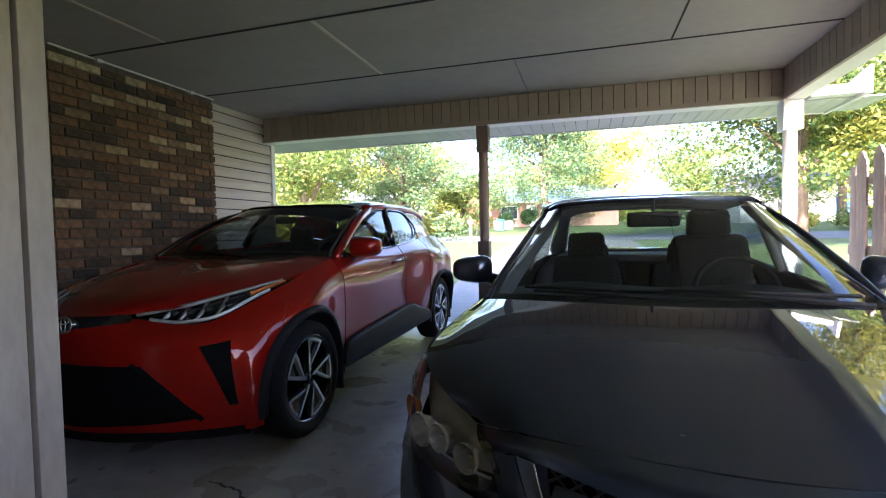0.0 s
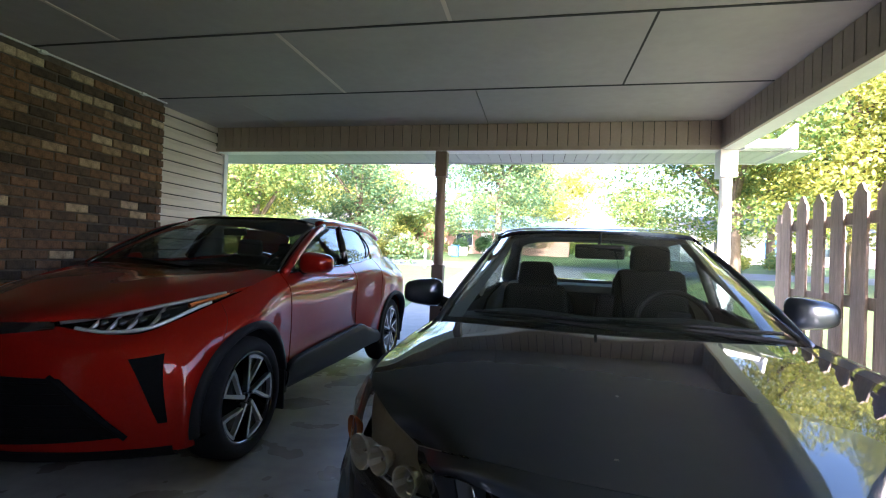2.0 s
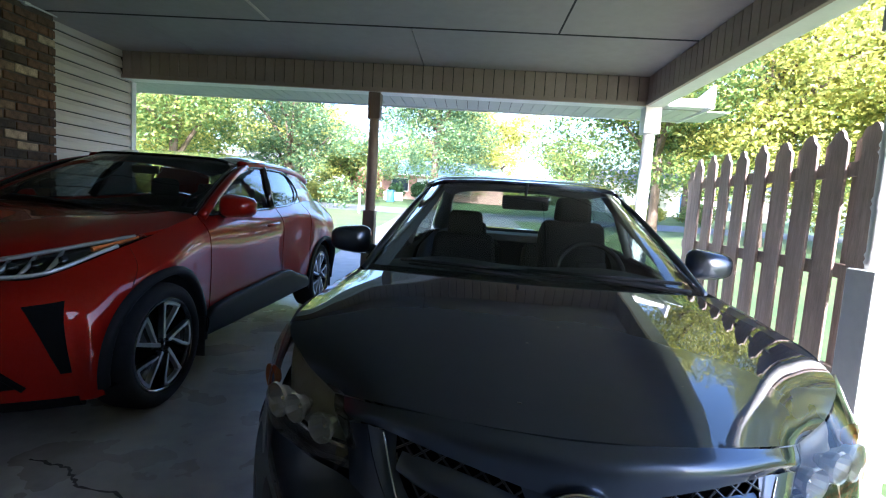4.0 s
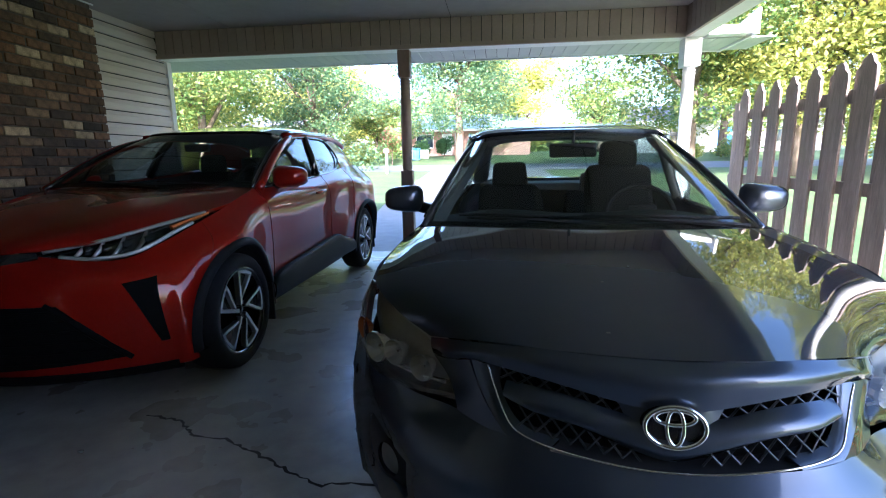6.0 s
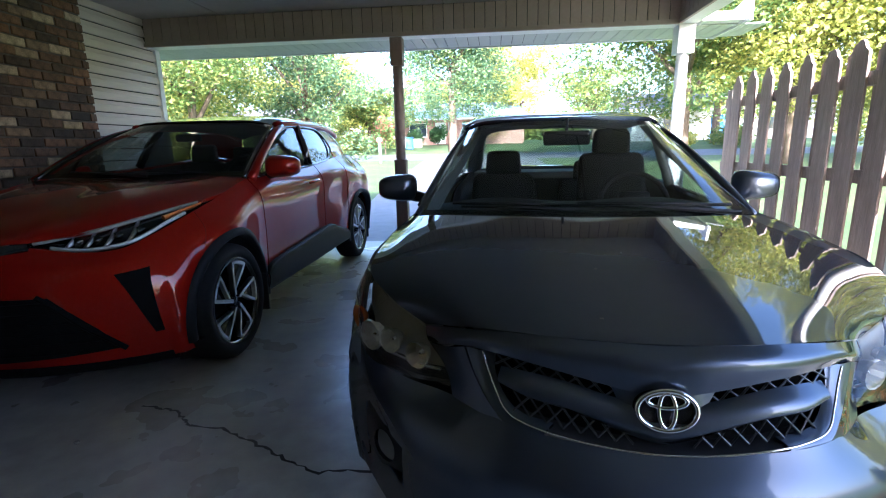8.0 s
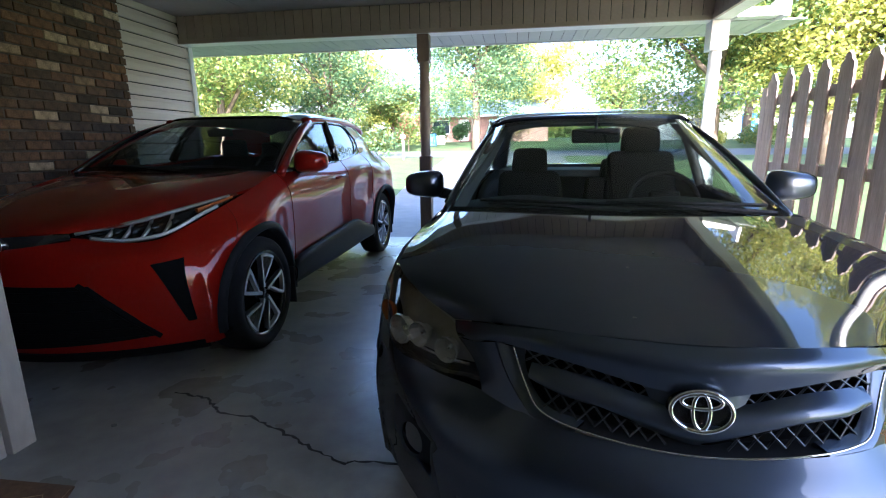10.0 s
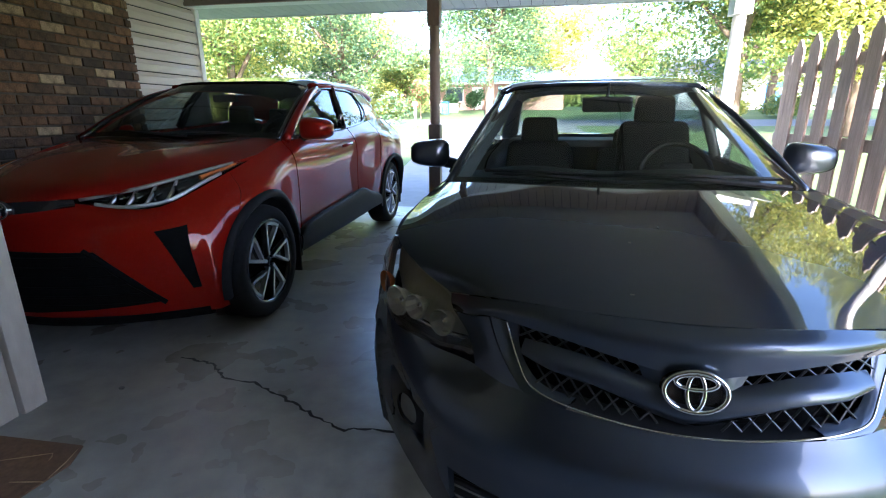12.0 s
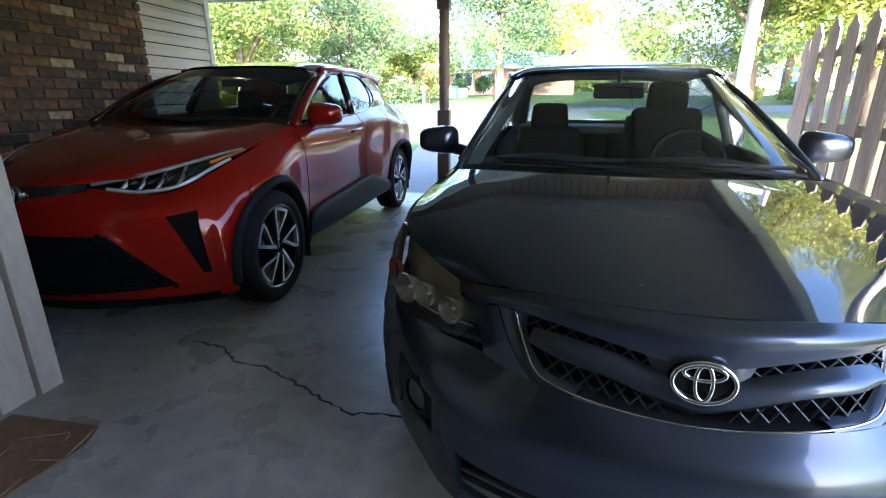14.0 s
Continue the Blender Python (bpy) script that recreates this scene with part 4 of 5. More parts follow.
        part("roof_rail", tube(rail * [s, 1, 1], 0.014, 8), M["grey"], car, smooth=True)
        cp = np.array([(.575, 3.52, 1.29), (.63, 3.8, 1.14), (.68, 3.95, .97)])
        part("c_pillar", tube(spline(cp, np.linspace(0, 1, 8)) * [s, 1, 1], [.05, .055, .06, .065, .07, .075, .08, .08], 8), M["grey"], car, smooth=True)
        part("b_pillar", tube([(s * .745, 2.55, .91), (s * .625, 2.68, 1.34)], 0.03, 8), M["trim_grey"], car, smooth=True)
        fg = np.array([[(.735, 1.42, .885), (.70, 1.62, .99), (.63, 2.02, 1.17), (.60, 2.30, 1.285)], [(.745, 2.0, .905), (.72, 2.1, 1.0), (.67, 2.3, 1.18), (.625, 2.4, 1.315)], [(.748, 2.52, .92), (.72, 2.55, 1.05), (.67, 2.6, 1.2), (.63, 2.64, 1.33)]])
        o = sheet("front_window", fg, M["glass"], car, 8, 8, one=s, rim=0)
        o.visible_shadow = False
        sg = np.array([[(.748, 2.58, .92), (.69, 2.65, 1.15), (.63, 2.7, 1.335)], [(.745, 3.1, .935), (.69, 3.1, 1.15), (.625, 3.05, 1.335)], [(.725, 3.55, .955), (.68, 3.5, 1.13), (.605, 3.4, 1.31)]])
        o = sheet("rear_side_window", sg, M["glass"], car, 8, 8, one=s, rim=0)
        o.visible_shadow = False
        door_mirror(car, s, (.945, 1.86, .965), (.112, .10, .075), M["grey"], .06)
        part("mirror_sail", tube([(s * .735, 1.50, .905), (s * .715, 1.68, .985)], [.03, .012], 6), M["plastic"], car)
        wheel(car, s * .725, .90, .31, .205, .215, 7, s, M["silver"], None)
        wheel(car, s * .745, 3.46, .31, .205, .215, 7, s, M["silver"], None)
        part("wheel_well", half_well(lathe([(0.36, -.12), (0.355, .1), (0.0, -.12)], 32, "X")), M["void"], car).matrix_basis = pose(s * .70, .90, .31, 0, 0, 0 if s > 0 else 180)
    # cowl, wipers, interior
    cw = np.array([[(0, 1.115, .868), (.31, 1.135, .870), (.57, 1.195, .864), (.72, 1.31, .855)], [(0, 1.19, .885), (.31, 1.21, .888), (.57, 1.27, .885), (.70, 1.36, .87)]])
    sheet("cowl", cw, M["plastic"], car, 4, 20, rim=0)
    part("cowl_vent", bars_mesh([(-.42 + .011 * i, 1.175 + .05 * ((-.42 + .011 * i) / .57) ** 2, .893) for i in range(46)], [(-.42 + .011 * i, 1.20 + .05 * ((-.42 + .011 * i) / .57) ** 2, .897) for i in range(46)], 0.003), M["gloss_black"], car)
    for x0, x1 in ((-.52, .07), (.02, .62)):
        wp = new("wiper")
        wp.parent = car
        pts = [(x1, 1.19 + .09 * x1 * x1, .905), ((x0 + x1) / 2, 1.215 + .06 * ((x0 + x1) / 2) ** 2, .925), (x0, 1.25 + .17 * x0 * x0, .925)]
        part("wiper_arm", tube(spline(np.array(pts), np.linspace(0, 1, 8)), [.012, .011, .01, .009, .008, .007, .007, .006], 6), M["plastic"], wp)
        part("wiper_blade", tube([(x1 - .02, 1.235 + .09 * x1 * x1, .932), ((x0 + x1) / 2, 1.24 + .06 * ((x0 + x1) / 2) ** 2, .938), (x0 - .04, 1.27 + .17 * x0 * x0, .938)], .008, 6), M["plastic"], wp)
    da = np.array([[(0, 1.22, .87), (.4, 1.27, .87), (.68, 1.40, .86)], [(0, 1.5, .905), (.4, 1.5, .91), (.69, 1.55, .89)], [(0, 1.75, .88), (.4, 1.76, .90), (.70, 1.78, .86)], [(0, 1.82, .65), (.4, 1.82, .65), (.70, 1.82, .65)]])
    sheet("dashboard", da, M["dash"], car, 12, 12, rim=0)
    steering_wheel(car, .37, 1.92, .86)
    seat(car, -.36, 2.15, .36, back=.56)
    seat(car, .36, 2.15, .39, back=.66)
    seat(car, -.34, 3.0, .36, w=.58, back=.46, name="rear_seat")
    seat(car, .34, 3.0, .36, w=.58, back=.46, name="rear_seat")
    part("rear_shelf", boxed(-.64, .64, 3.5, 4.0, .90, .96, .01), M["trim_grey"], car)
    part("cabin_floor", boxed(-.78, .78, .75, 4.2, .19, .24), M["void"], car)
    part("firewall", boxed(-.70, .70, 1.16, 1.20, .24, .84), M["void"], car)
    rv = new("rear_view_mirror")
    rv.parent = car
    rv.matrix_basis = pose(-.01, 1.86, 1.185, 8, 0, -8)
    part("mirror_shell", rounded(.245, .03, .075, .014), M["plastic"], rv, smooth=True)
    part("stem", tube([(0, 0, .06), (0, .06, .135)], .008, 6), M["plastic"], rv)
    # small stone chips and scuffs on the hood
    rng = random.Random(8)
    for x, y0, wd, ln in ((-.46, .78, .03, .004), (-.50, .70, .012, .006), (-.22, .58, .006, .005), (-.07, .50, .006, .006), (.02, .62, .004, .004), (-.1, .2, .008, .004), (.25, .35, .005, .006), (-.3, .86, .004, .008), (-.49, .86, .008, .003)):
        q = surface(hood, [min(1, max(0, (y0 - .07) / 1.0))], [abs(x) / .72])[0][0]
        part("chip", boxed(x - wd / 2, x + wd / 2, q[1] - ln / 2, q[1] + ln / 2, q[2], q[2] + .0025, .0006), M["trim_grey"], car)
    sheet("door_card", G, M["dash"], car, 10, 6, u=(8.2 / k, 11.2 / k), v=(0.0, .7), push=-.035, rim=0)
    return car


# ---- the red crossover
def red_crossover():
    car = thing("crossover_car", (-2.44, 1.56, 0), "glossy red crossover car with black roof and cladding", "car", group="parked cars")
    top = [0, .20, .785, .25, .325, .775, .45, .385, .742, .60, .45, .745, .70, .57, .80, .755, .76, .865, .775, .97, .918, .775, 1.38, 1.01, .79, 1.9, 1.035, .79, 2.45, 1.06, .78, 3.0, 1.095, .75, 3.57, 1.13, .69, 3.95, 1.09, 0, 4.25, 1.05]
    s1 = [0, .165, .70, .25, .215, .69, .45, .285, .675, .63, .37, .675, .765, .51, .69, .845, .68, .765, .893, .95, .828, .856, 1.38, .90, .866, 1.9, .905, .870, 2.45, .925, .876, 3.0, .98, .908, 3.57, .945, .82, 4.0, .93, 0, 4.36, .90]
    s2 = [0, .15, .56, .25, .18, .56, .45, .25, .56, .63, .335, .56, .77, .45, .57, .862, .58, .60, .920, .93, .735, .860, 1.40, .70, .870, 1.9, .68, .872, 2.45, .69, .876, 3.0, .73, .922, 3.57, .755, .85, 4.0, .70, 0, 4.38, .70]
    s3 = [0, .17, .38, .25, .20, .38, .45, .26, .38, .63, .34, .38, .77, .44, .38, .865, .545, .40, .90, .93, .50, .864, 1.38, .47, .862, 1.9, .45, .866, 2.45, .46, .888, 3.0, .50, .90, 3.57, .50, .86, 3.98, .45, 0, 4.36, .45]
    s4 = [0, .22, .20, .25, .25, .20, .45, .30, .20, .62, .38, .20, .76, .47, .20, .85, .56, .21, .88, .93, .28, .87, 1.35, .28, .865, 1.9, .28, .865, 2.45, .28, .87, 3.0, .29, .885, 3.57, .30, .84, 3.95, .30, 0, 4.30, .30]
    G = rows_of(top, s1, s2, s3, s4)
    k = 13.0
    arch = ((.93, .335, .405, .6), (3.57, .335, .405, .6))
    sheet("front_bumper", G, M["red"], car, 64, 30, u=(0, 5.25 / k), cut=arch)
    sheet("front_fender", G, M["red"], car, 44, 30, u=(5.265 / k, 7.02 / k), cut=arch)
    sheet("front_door", G, M["red"], car, 26, 18, u=(7.045 / k, 9.15 / k))
    sheet("rear_door", G, M["red"], car, 16, 18, u=(9.175 / k, 10.3 / k), cut=arch)
    sheet("rear_quarter", G, M["red"], car, 56, 30, u=(10.32 / k, 1), cut=arch)
    hood = np.array([[(0, .205, .795), (.09, .225, .798), (.18, .265, .80), (.255, .325, .795)],
                     [(0, .42, .868), (.17, .43, .870), (.33, .445, .858), (.455, .465, .825)],
                     [(0, .78, .945), (.22, .78, .950), (.44, .77, .940), (.645, .76, .895)],
                     [(0, 1.15, .998), (.26, 1.15, 1.004), (.52, 1.12, .995), (.768, 1.08, .946)],
                     [(0, 1.46, 1.015), (.26, 1.45, 1.022), (.52, 1.43, 1.03), (.768, 1.39, 1.016)]])
    sheet("hood", hood, M["red"], car, 36, 30)
    # nose slot, emblem, lower grille, side vents
    gr = new("grille")
    gr.parent = car
    slot = np.array([[(0, .20, .793), (.13, .235, .795), (.26, .32, .790)], [(0, .19, .765), (.13, .22, .768), (.27, .315, .772)], [(0, .19, .74), (.13, .215, .748), (.26, .315, .765)]])
    sheet("slot", slot, M["gloss_black"], gr, 6, 12, push=.006)
    mouth = ((0, .47), (1.75 / k, .49), (3.0 / k, .875), (0, .93))
    sheet("mouth", inset(G, mouth), M["void"], gr, 10, 20, push=.004, rim=.006)
    for f in (.12, .27, .42, .57, .72, .87):
        uv = [np.array((g * (1.75 + (3.0 - 1.75) * f) / k * .97, .47 + (.93 - .47) * f)) for g in np.linspace(0, 1, 12)]
        pts = [surface(G, [q[0]], [q[1]])[0][0] - np.array([0, .004, 0]) for q in uv]
        part("slat", tube([(-p[0], p[1], p[2]) for p in pts[:0:-1]] + [tuple(p) for p in pts], .006, 6), M["void"], gr, smooth=True)
    for s in (1, -1):
        ed = [surface(G, [(1.55 + 1.5 * g) / k], [.475 + .41 * g])[0][0] * [s, 1, 1] - np.array([0, .004, 0]) for g in np.linspace(0, 1, 12)]
        part("grille_edge", tube(ed, [.012] * 4 + [.017] * 4 + [.013] * 4, 8), M["void"], gr, smooth=True)
        vent = inset(G, ((3.0 / k, .33), (3.72 / k, .30), (4.05 / k, .80), (3.80 / k, .80)))
        sheet("side_vent", vent, M["void"], car, 8, 6, one=s, push=.004, rim=.006)
    badge(car, (0, .178, .762), .056, 88, True)
    sk = np.array([[(0, .195, .225), (.3, .235, .225), (.6, .36, .225), (.78, .48, .225)], [(0, .20, .19), (.3, .24, .19), (.6, .37, .19), (.78, .49, .19)], [(0, .26, .17), (.3, .29, .17), (.6, .41, .17), (.78, .52, .17)]])
    sheet("front_lip", sk, M["void"], car, 8, 20, push=.004)
    # headlamps
    lens = np.array([[(.262, .335, .795), (.36, .395, .812), (.465, .475, .832), (.56, .60, .862), (.66, .78, .898), (.735, .95, .925)],
                     [(.262, .325, .782), (.37, .36, .775), (.49, .425, .785), (.61, .55, .825), (.70, .74, .875), (.755, .95, .918)],
                     [(.265, .328, .774), (.38, .36, .750), (.50, .405, .742), (.63, .49, .765), (.72, .68, .845), (.77, .95, .912)]])
    inner = lens.copy()
    inner[:, :, 1] += .05
    inner[:, :, 0] *= .955
    for s in (1, -1):
        hl = new("headlamp")
        hl.parent = car
        sheet("housing", inner, M["gloss_black"], hl, 10, 20, one=s, rim=0)
        sheet("lens", lens, M["lens"], hl, 14, 30, one=s, rim=.02, push=.003)
        low = spline(lens[2] * [s, 1, 1] + [0, .012, .008], np.linspace(.12, .86, 26))
        part("light_guide", tube(low, .010, 8), M["lamp_white"], hl, smooth=True)
        up = spline(lens[0] * [s, 1, 1] + [0, .012, -.006], np.linspace(.0, .95, 26))
        part("brow_trim", tube(up, .010, 8), M["brow"], hl, smooth=True)
        for f in (.26, .38, .50, .62):
            a = spline(lens[0], [f])[0] * [s, 1, 1] + np.array([0, .022, -.012])
            b = spline(lens[2], [f - .05])[0] * [s, 1, 1] + np.array([0, .022, .010])
            c = (a + b) / 2 + np.array([s * .012, -.004, 0])
            part("divider", tube(spline(np.array([a, c, b]), np.linspace(0, 1, 6)), [.006, .008, .010, .011, .009, .007], 6), M["silver"], hl, smooth=True)
            m = (a + b) / 2 + np.array([s * .028, .012, 0])
            part("projector", lathe([(0.0, .012), (.013, .009), (.019, 0.0), (.024, -.004)], 18), M["gloss_black"], hl, smooth=True).matrix_basis = pose(*m, 90, 0, s * 35)
        part("marker", tube([tuple(spline(lens[1], [.74])[0] * [s, 1, 1]), tuple(spline(lens[1], [.96])[0] * [s, 1, 1])], [.013, .006], 6), M["amber"], hl)
    # greenhouse
    ws = np.array([[(0, 1.47, 1.012), (.30, 1.46, 1.022), (.56, 1.44, 1.035), (.738, 1.41, 1.033)],
                   [(0, 1.66, 1.165), (.29, 1.66, 1.172), (.54, 1.66, 1.180), (.695, 1.66, 1.165)],
                   [(0, 1.93, 1.32), (.28, 1.94, 1.323), (.51, 1.95, 1.322), (.642, 1.98, 1.305)],
                   [(0, 2.14, 1.425), (.26, 2.15, 1.425), (.47, 2.18, 1.418), (.595, 2.24, 1.385)]])
    o = sheet("windscreen", ws, M["glass_dark"], car, 20, 20, rim=0)
    o.visible_shadow = False
    sheet("screen_border", ws, M["gloss_black"], car, 30, 30, holes=((.07, .90, 0, .95),), push=-.006, rim=0)
    rf = np.array([[(0, 2.13, 1.432), (.26, 2.14, 1.432), (.48, 2.17, 1.424), (.605, 2.24, 1.388)],
                   [(0, 2.55, 1.490), (.28, 2.55, 1.487), (.50, 2.55, 1.468), (.612, 2.55, 1.412)],
                   [(0, 3.1, 1.505), (.28, 3.1, 1.50), (.48, 3.1, 1.475), (.59, 3.1, 1.42)],
                   [(0, 3.6, 1.465), (.26, 3.6, 1.46), (.45, 3.6, 1.44), (.56, 3.6, 1.39)],
                   [(0, 3.95, 1.40), (.25, 3.94, 1.40), (.43, 3.9, 1.385), (.53, 3.85, 1.35)]])
    sheet("roof_panel", rf, M["gloss_black"], car, 24, 18)
    sheet("headliner", rf * [.97, 1, 1] - [0, 0, .03], M["seat"], car, 8, 8, rim=0)
    tg = np.array([[(0, 3.93, 1.39), (.25, 3.92, 1.39), (.52, 3.84, 1.34)], [(0, 4.1, 1.23), (.28, 4.08, 1.23), (.58, 3.95, 1.2)], [(0, 4.25, 1.06), (.3, 4.22, 1.06), (.62, 4.05, 1.07)]])
    o = sheet("rear_window", tg, M["glass_privacy"], car, 10, 10, rim=0)
    o.visible_shadow = False
    for s in (1, -1):
        ap = spline(np.array([(.765, 1.40, 1.022), (.722, 1.66, 1.165), (.665, 1.99, 1.312), (.612, 2.27, 1.388)]), np.linspace(0, 1, 14))
        part("a_pillar", tube((ap + [.022, .026, -.012]) * [s, 1, 1], .030, 10), M["red"], car, smooth=True)
        part("windscreen_edge", tube((ap + [-.012, -.004, 0]) * [s, 1, 1], .013, 8), M["gloss_black"], car, smooth=True)
        rail = spline(np.array([(.612, 2.25, 1.386), (.630, 2.62, 1.408), (.615, 3.1, 1.415), (.585, 3.6, 1.385), (.57, 3.85, 1.33)]), np.linspace(0, 1, 18))
        part("roof_rail", tube(rail * [s, 1, 1], .034, 8), M["red"], car, smooth=True)
        fg = np.array([[(.785, 1.50, 1.03), (.745, 1.70, 1.15), (.69, 1.98, 1.28), (.65, 2.18, 1.352)], [(.787, 1.95, 1.04), (.75, 2.02, 1.16), (.70, 2.15, 1.29), (.648, 2.36, 1.372)], [(.787, 2.4, 1.06), (.745, 2.45, 1.18), (.69, 2.5, 1.3), (.65, 2.56, 1.378)]])
        o = sheet("front_window", fg, M["glass_side"], car, 10, 10, one=s, rim=0)
        o.visible_shadow = False
        sg = np.array([[(.787, 2.5, 1.065), (.735, 2.55, 1.22), (.65, 2.64, 1.38)], [(.783, 2.85, 1.085), (.735, 2.85, 1.22), (.65, 2.88, 1.382)], [(.765, 3.18, 1.11), (.735, 3.15, 1.2), (.66, 3.12, 1.36)]])
        o = sheet("rear_side_window", sg, M["glass_privacy"], car, 8, 8, one=s, rim=0)
        o.visible_shadow = False
        part("b_pillar", tube([(s * .787, 2.45, 1.06), (s * .72, 2.52, 1.24), (s * .64, 2.6, 1.385)], .035, 8), M["gloss_black"], car, smooth=True)
        cpl = np.array([[(.765, 3.2, 1.105), (.73, 3.18, 1.22), (.64, 3.15, 1.375)], [(.745, 3.6, 1.13), (.69, 3.6, 1.25), (.60, 3.55, 1.375)], [(.66, 4.0, 1.08), (.61, 3.95, 1.2), (.545, 3.85, 1.335)]])
        sheet("c_pillar", cpl, M["red"], car, 12, 10, one=s)
        trim = spline(np.array([(.79, 1.5, 1.018), (.795, 1.95, 1.035), (.795, 2.45, 1.056), (.785, 2.95, 1.10), (.758, 3.12, 1.19), (.71, 3.12, 1.28), (.66, 3.02, 1.37), (.655, 2.75, 1.388), (.652, 2.30, 1.372), (.688, 2.0, 1.285), (.745, 1.70, 1.145), (.785, 1.48, 1.028)]), np.linspace(0, 1, 60))
        part("window_trim", tube(trim * [s, 1, 1], .009, 6), M["gloss_black"], car, smooth=True)
        part("quarter_divider", tube([(s * .785, 1.72, 1.035), (s * .728, 1.80, 1.185)], .012, 6), M["gloss_black"], car)
        door_mirror(car, s, (.925, 1.64, 1.082) if s > 0 else (.80, 1.86, 1.03), (.118, .13, .075) if s > 0 else (.06, .12, .07), M["red"], .04)
        hd = new("door_handle")
        hd.parent = car
        part("grip", tube([(s * .882, 2.20, .925), (s * .898, 2.25, .93), (s * .898, 2.36, .938), (s * .884, 2.41, .94)], [.010, .012, .012, .010], 8), M["red"], hd, smooth=True)
        # black cladding: arches, sill with its kicked-up end, mud flaps
        for cy in (.93, 3.57):
            bmx = bmesh.new()
            prev = None
            for i in range(33):
                a = radians(-12 + 204 * i / 32)
                ring = []
                for rr, dx in ((.385, -.05), (.385, .010), (.395, .018), (.425, .014), (.432, -.01)):
                    yy, zz = cy + rr * math.cos(a), .335 + rr * math.sin(a)
                    fx = float(surface(G, [np.interp(yy, (.5, .93, 1.35, 1.9, 2.45, 3.0, 3.57, 4.0), np.array((5.0, 6, 7, 8, 9, 10, 11, 12)) / k)], [float(np.interp(zz, (.2, .45, .74, .9), (1, .75, .5, .25)))])[0][0][0])
                    ring.append(bmx.verts.new((s * (fx + dx), yy, zz)))
                if prev:
                    for q in range(4):
                        bmx.faces.new((prev[q], prev[q + 1], ring[q + 1], ring[q]))
                prev = ring
            part("arch_cladding", bmx, M["clad"], car, smooth=True)
            part("wheel_well", half_well(lathe([(.40, -.13), (.40, .10), (0.0, -.13)], 32, "X")), M["void"], car).matrix_basis = pose(s * .76, cy, .335, 0, 0, 0 if s > 0 else 180)
            part("mud_flap", boxed(s * .80 - .075, s * .80 + .085, cy + .375, cy + .39, .15, .40, .005), M["plastic"], car)
            wheel(car, s * .785, cy, .335, .22, .256, 5, s, M["silver"], M["gloss_black"])
        sill = np.array([[(.868, 1.33, .40), (.868, 1.46, .455), (.868, 2.05, .492), (.872, 2.60, .520), (.878, 2.80, .475), (.880, 3.12, .40)],
                         [(.902, 1.33, .38), (.905, 1.46, .435), (.906, 2.05, .470), (.912, 2.60, .495), (.914, 2.82, .440), (.912, 3.12, .36)],
                         [(.890, 1.33, .30), (.898, 1.46, .31), (.900, 2.05, .30), (.902, 2.60, .30), (.905, 2.82, .30), (.905, 3.12, .29)],
                         [(.84, 1.33, .25), (.84, 1.46, .25), (.84, 2.05, .25), (.84, 2.60, .26), (.84, 2.82, .265), (.84, 3.12, .26)]])
        sheet("sill_cladding", sill, M["clad"], car, 10, 20, one=s, rim=.01)
        tl = np.array([[(.70, 3.83, 1.10), (.66, 4.02, 1.08)], [(.79, 3.80, 1.04), (.74, 4.08, 1.03)], [(.80, 3.88, .985), (.74, 4.12, .97)]])
        sheet("tail_lamp", tl, M["tail_red"], car, 6, 6, one=s, push=.02, rim=.03)
    sp = np.array([[(0, 3.9, 1.425), (.3, 3.88, 1.42), (.53, 3.8, 1.385)], [(0, 4.12, 1.40), (.3, 4.10, 1.395), (.53, 4.0, 1.36)]])
    sheet("roof_spoiler", sp, M["red"], car, 4, 10)
    cw = np.array([[(0, 1.44, 1.0), (.3, 1.43, 1.012), (.7, 1.40, 1.008)], [(0, 1.54, 1.03), (.3, 1.53, 1.04), (.71, 1.52, 1.04)]])
    sheet("cowl", cw, M["plastic"], car, 4, 12, rim=0)
    for x0, x1 in ((-.58, .02), (0.0, .62)):
        part("wiper", tube([(x1, 1.47, 1.035), ((x0 + x1) / 2, 1.50, 1.055), (x0, 1.515, 1.066)], .009, 6), M["plastic"], car)
    da = np.array([[(0, 1.52, 1.0), (.4, 1.52, 1.0), (.70, 1.54, 1.0)], [(0, 1.85, 1.04), (.4, 1.86, 1.04), (.70, 1.87, 1.02)], [(0, 2.0, .98), (.4, 2.0, 1.0), (.72, 2.0, .95)], [(0, 2.05, .7), (.4, 2.05, .7), (.72, 2.05, .7)]])
    sheet("dashboard", da, M["dash"], car, 10, 10, rim=0)
    steering_wheel(car, .36, 2.18, 1.0)
    for x in (-.36, .36):
        seat(car, x, 2.35, .42, back=.60)
        seat(car, x, 3.1, .44, w=.56, back=.56, name="rear_seat")
    part("cabin_floor", boxed(-.8, .8, 1.2, 4.1, .26, .31), M["void"], car)
    part("firewall", boxed(-.72, .72, 1.45, 1.5, .30, .99), M["void"], car)
    rv = new("rear_view_mirror")
    rv.parent = car
    rv.matrix_basis = pose(0, 2.02, 1.27, 8, 0, -8)
    sheet("door_card", G, M["dash"], car, 12, 6, u=(7.1 / k, 10.9 / k), v=(0.0, .7), push=-.035, rim=0)
    part("mirror_shell", rounded(.23, .03, .06, .013), M["plastic"], rv, smooth=True)
    return car


grey_saloon()
red_crossover()


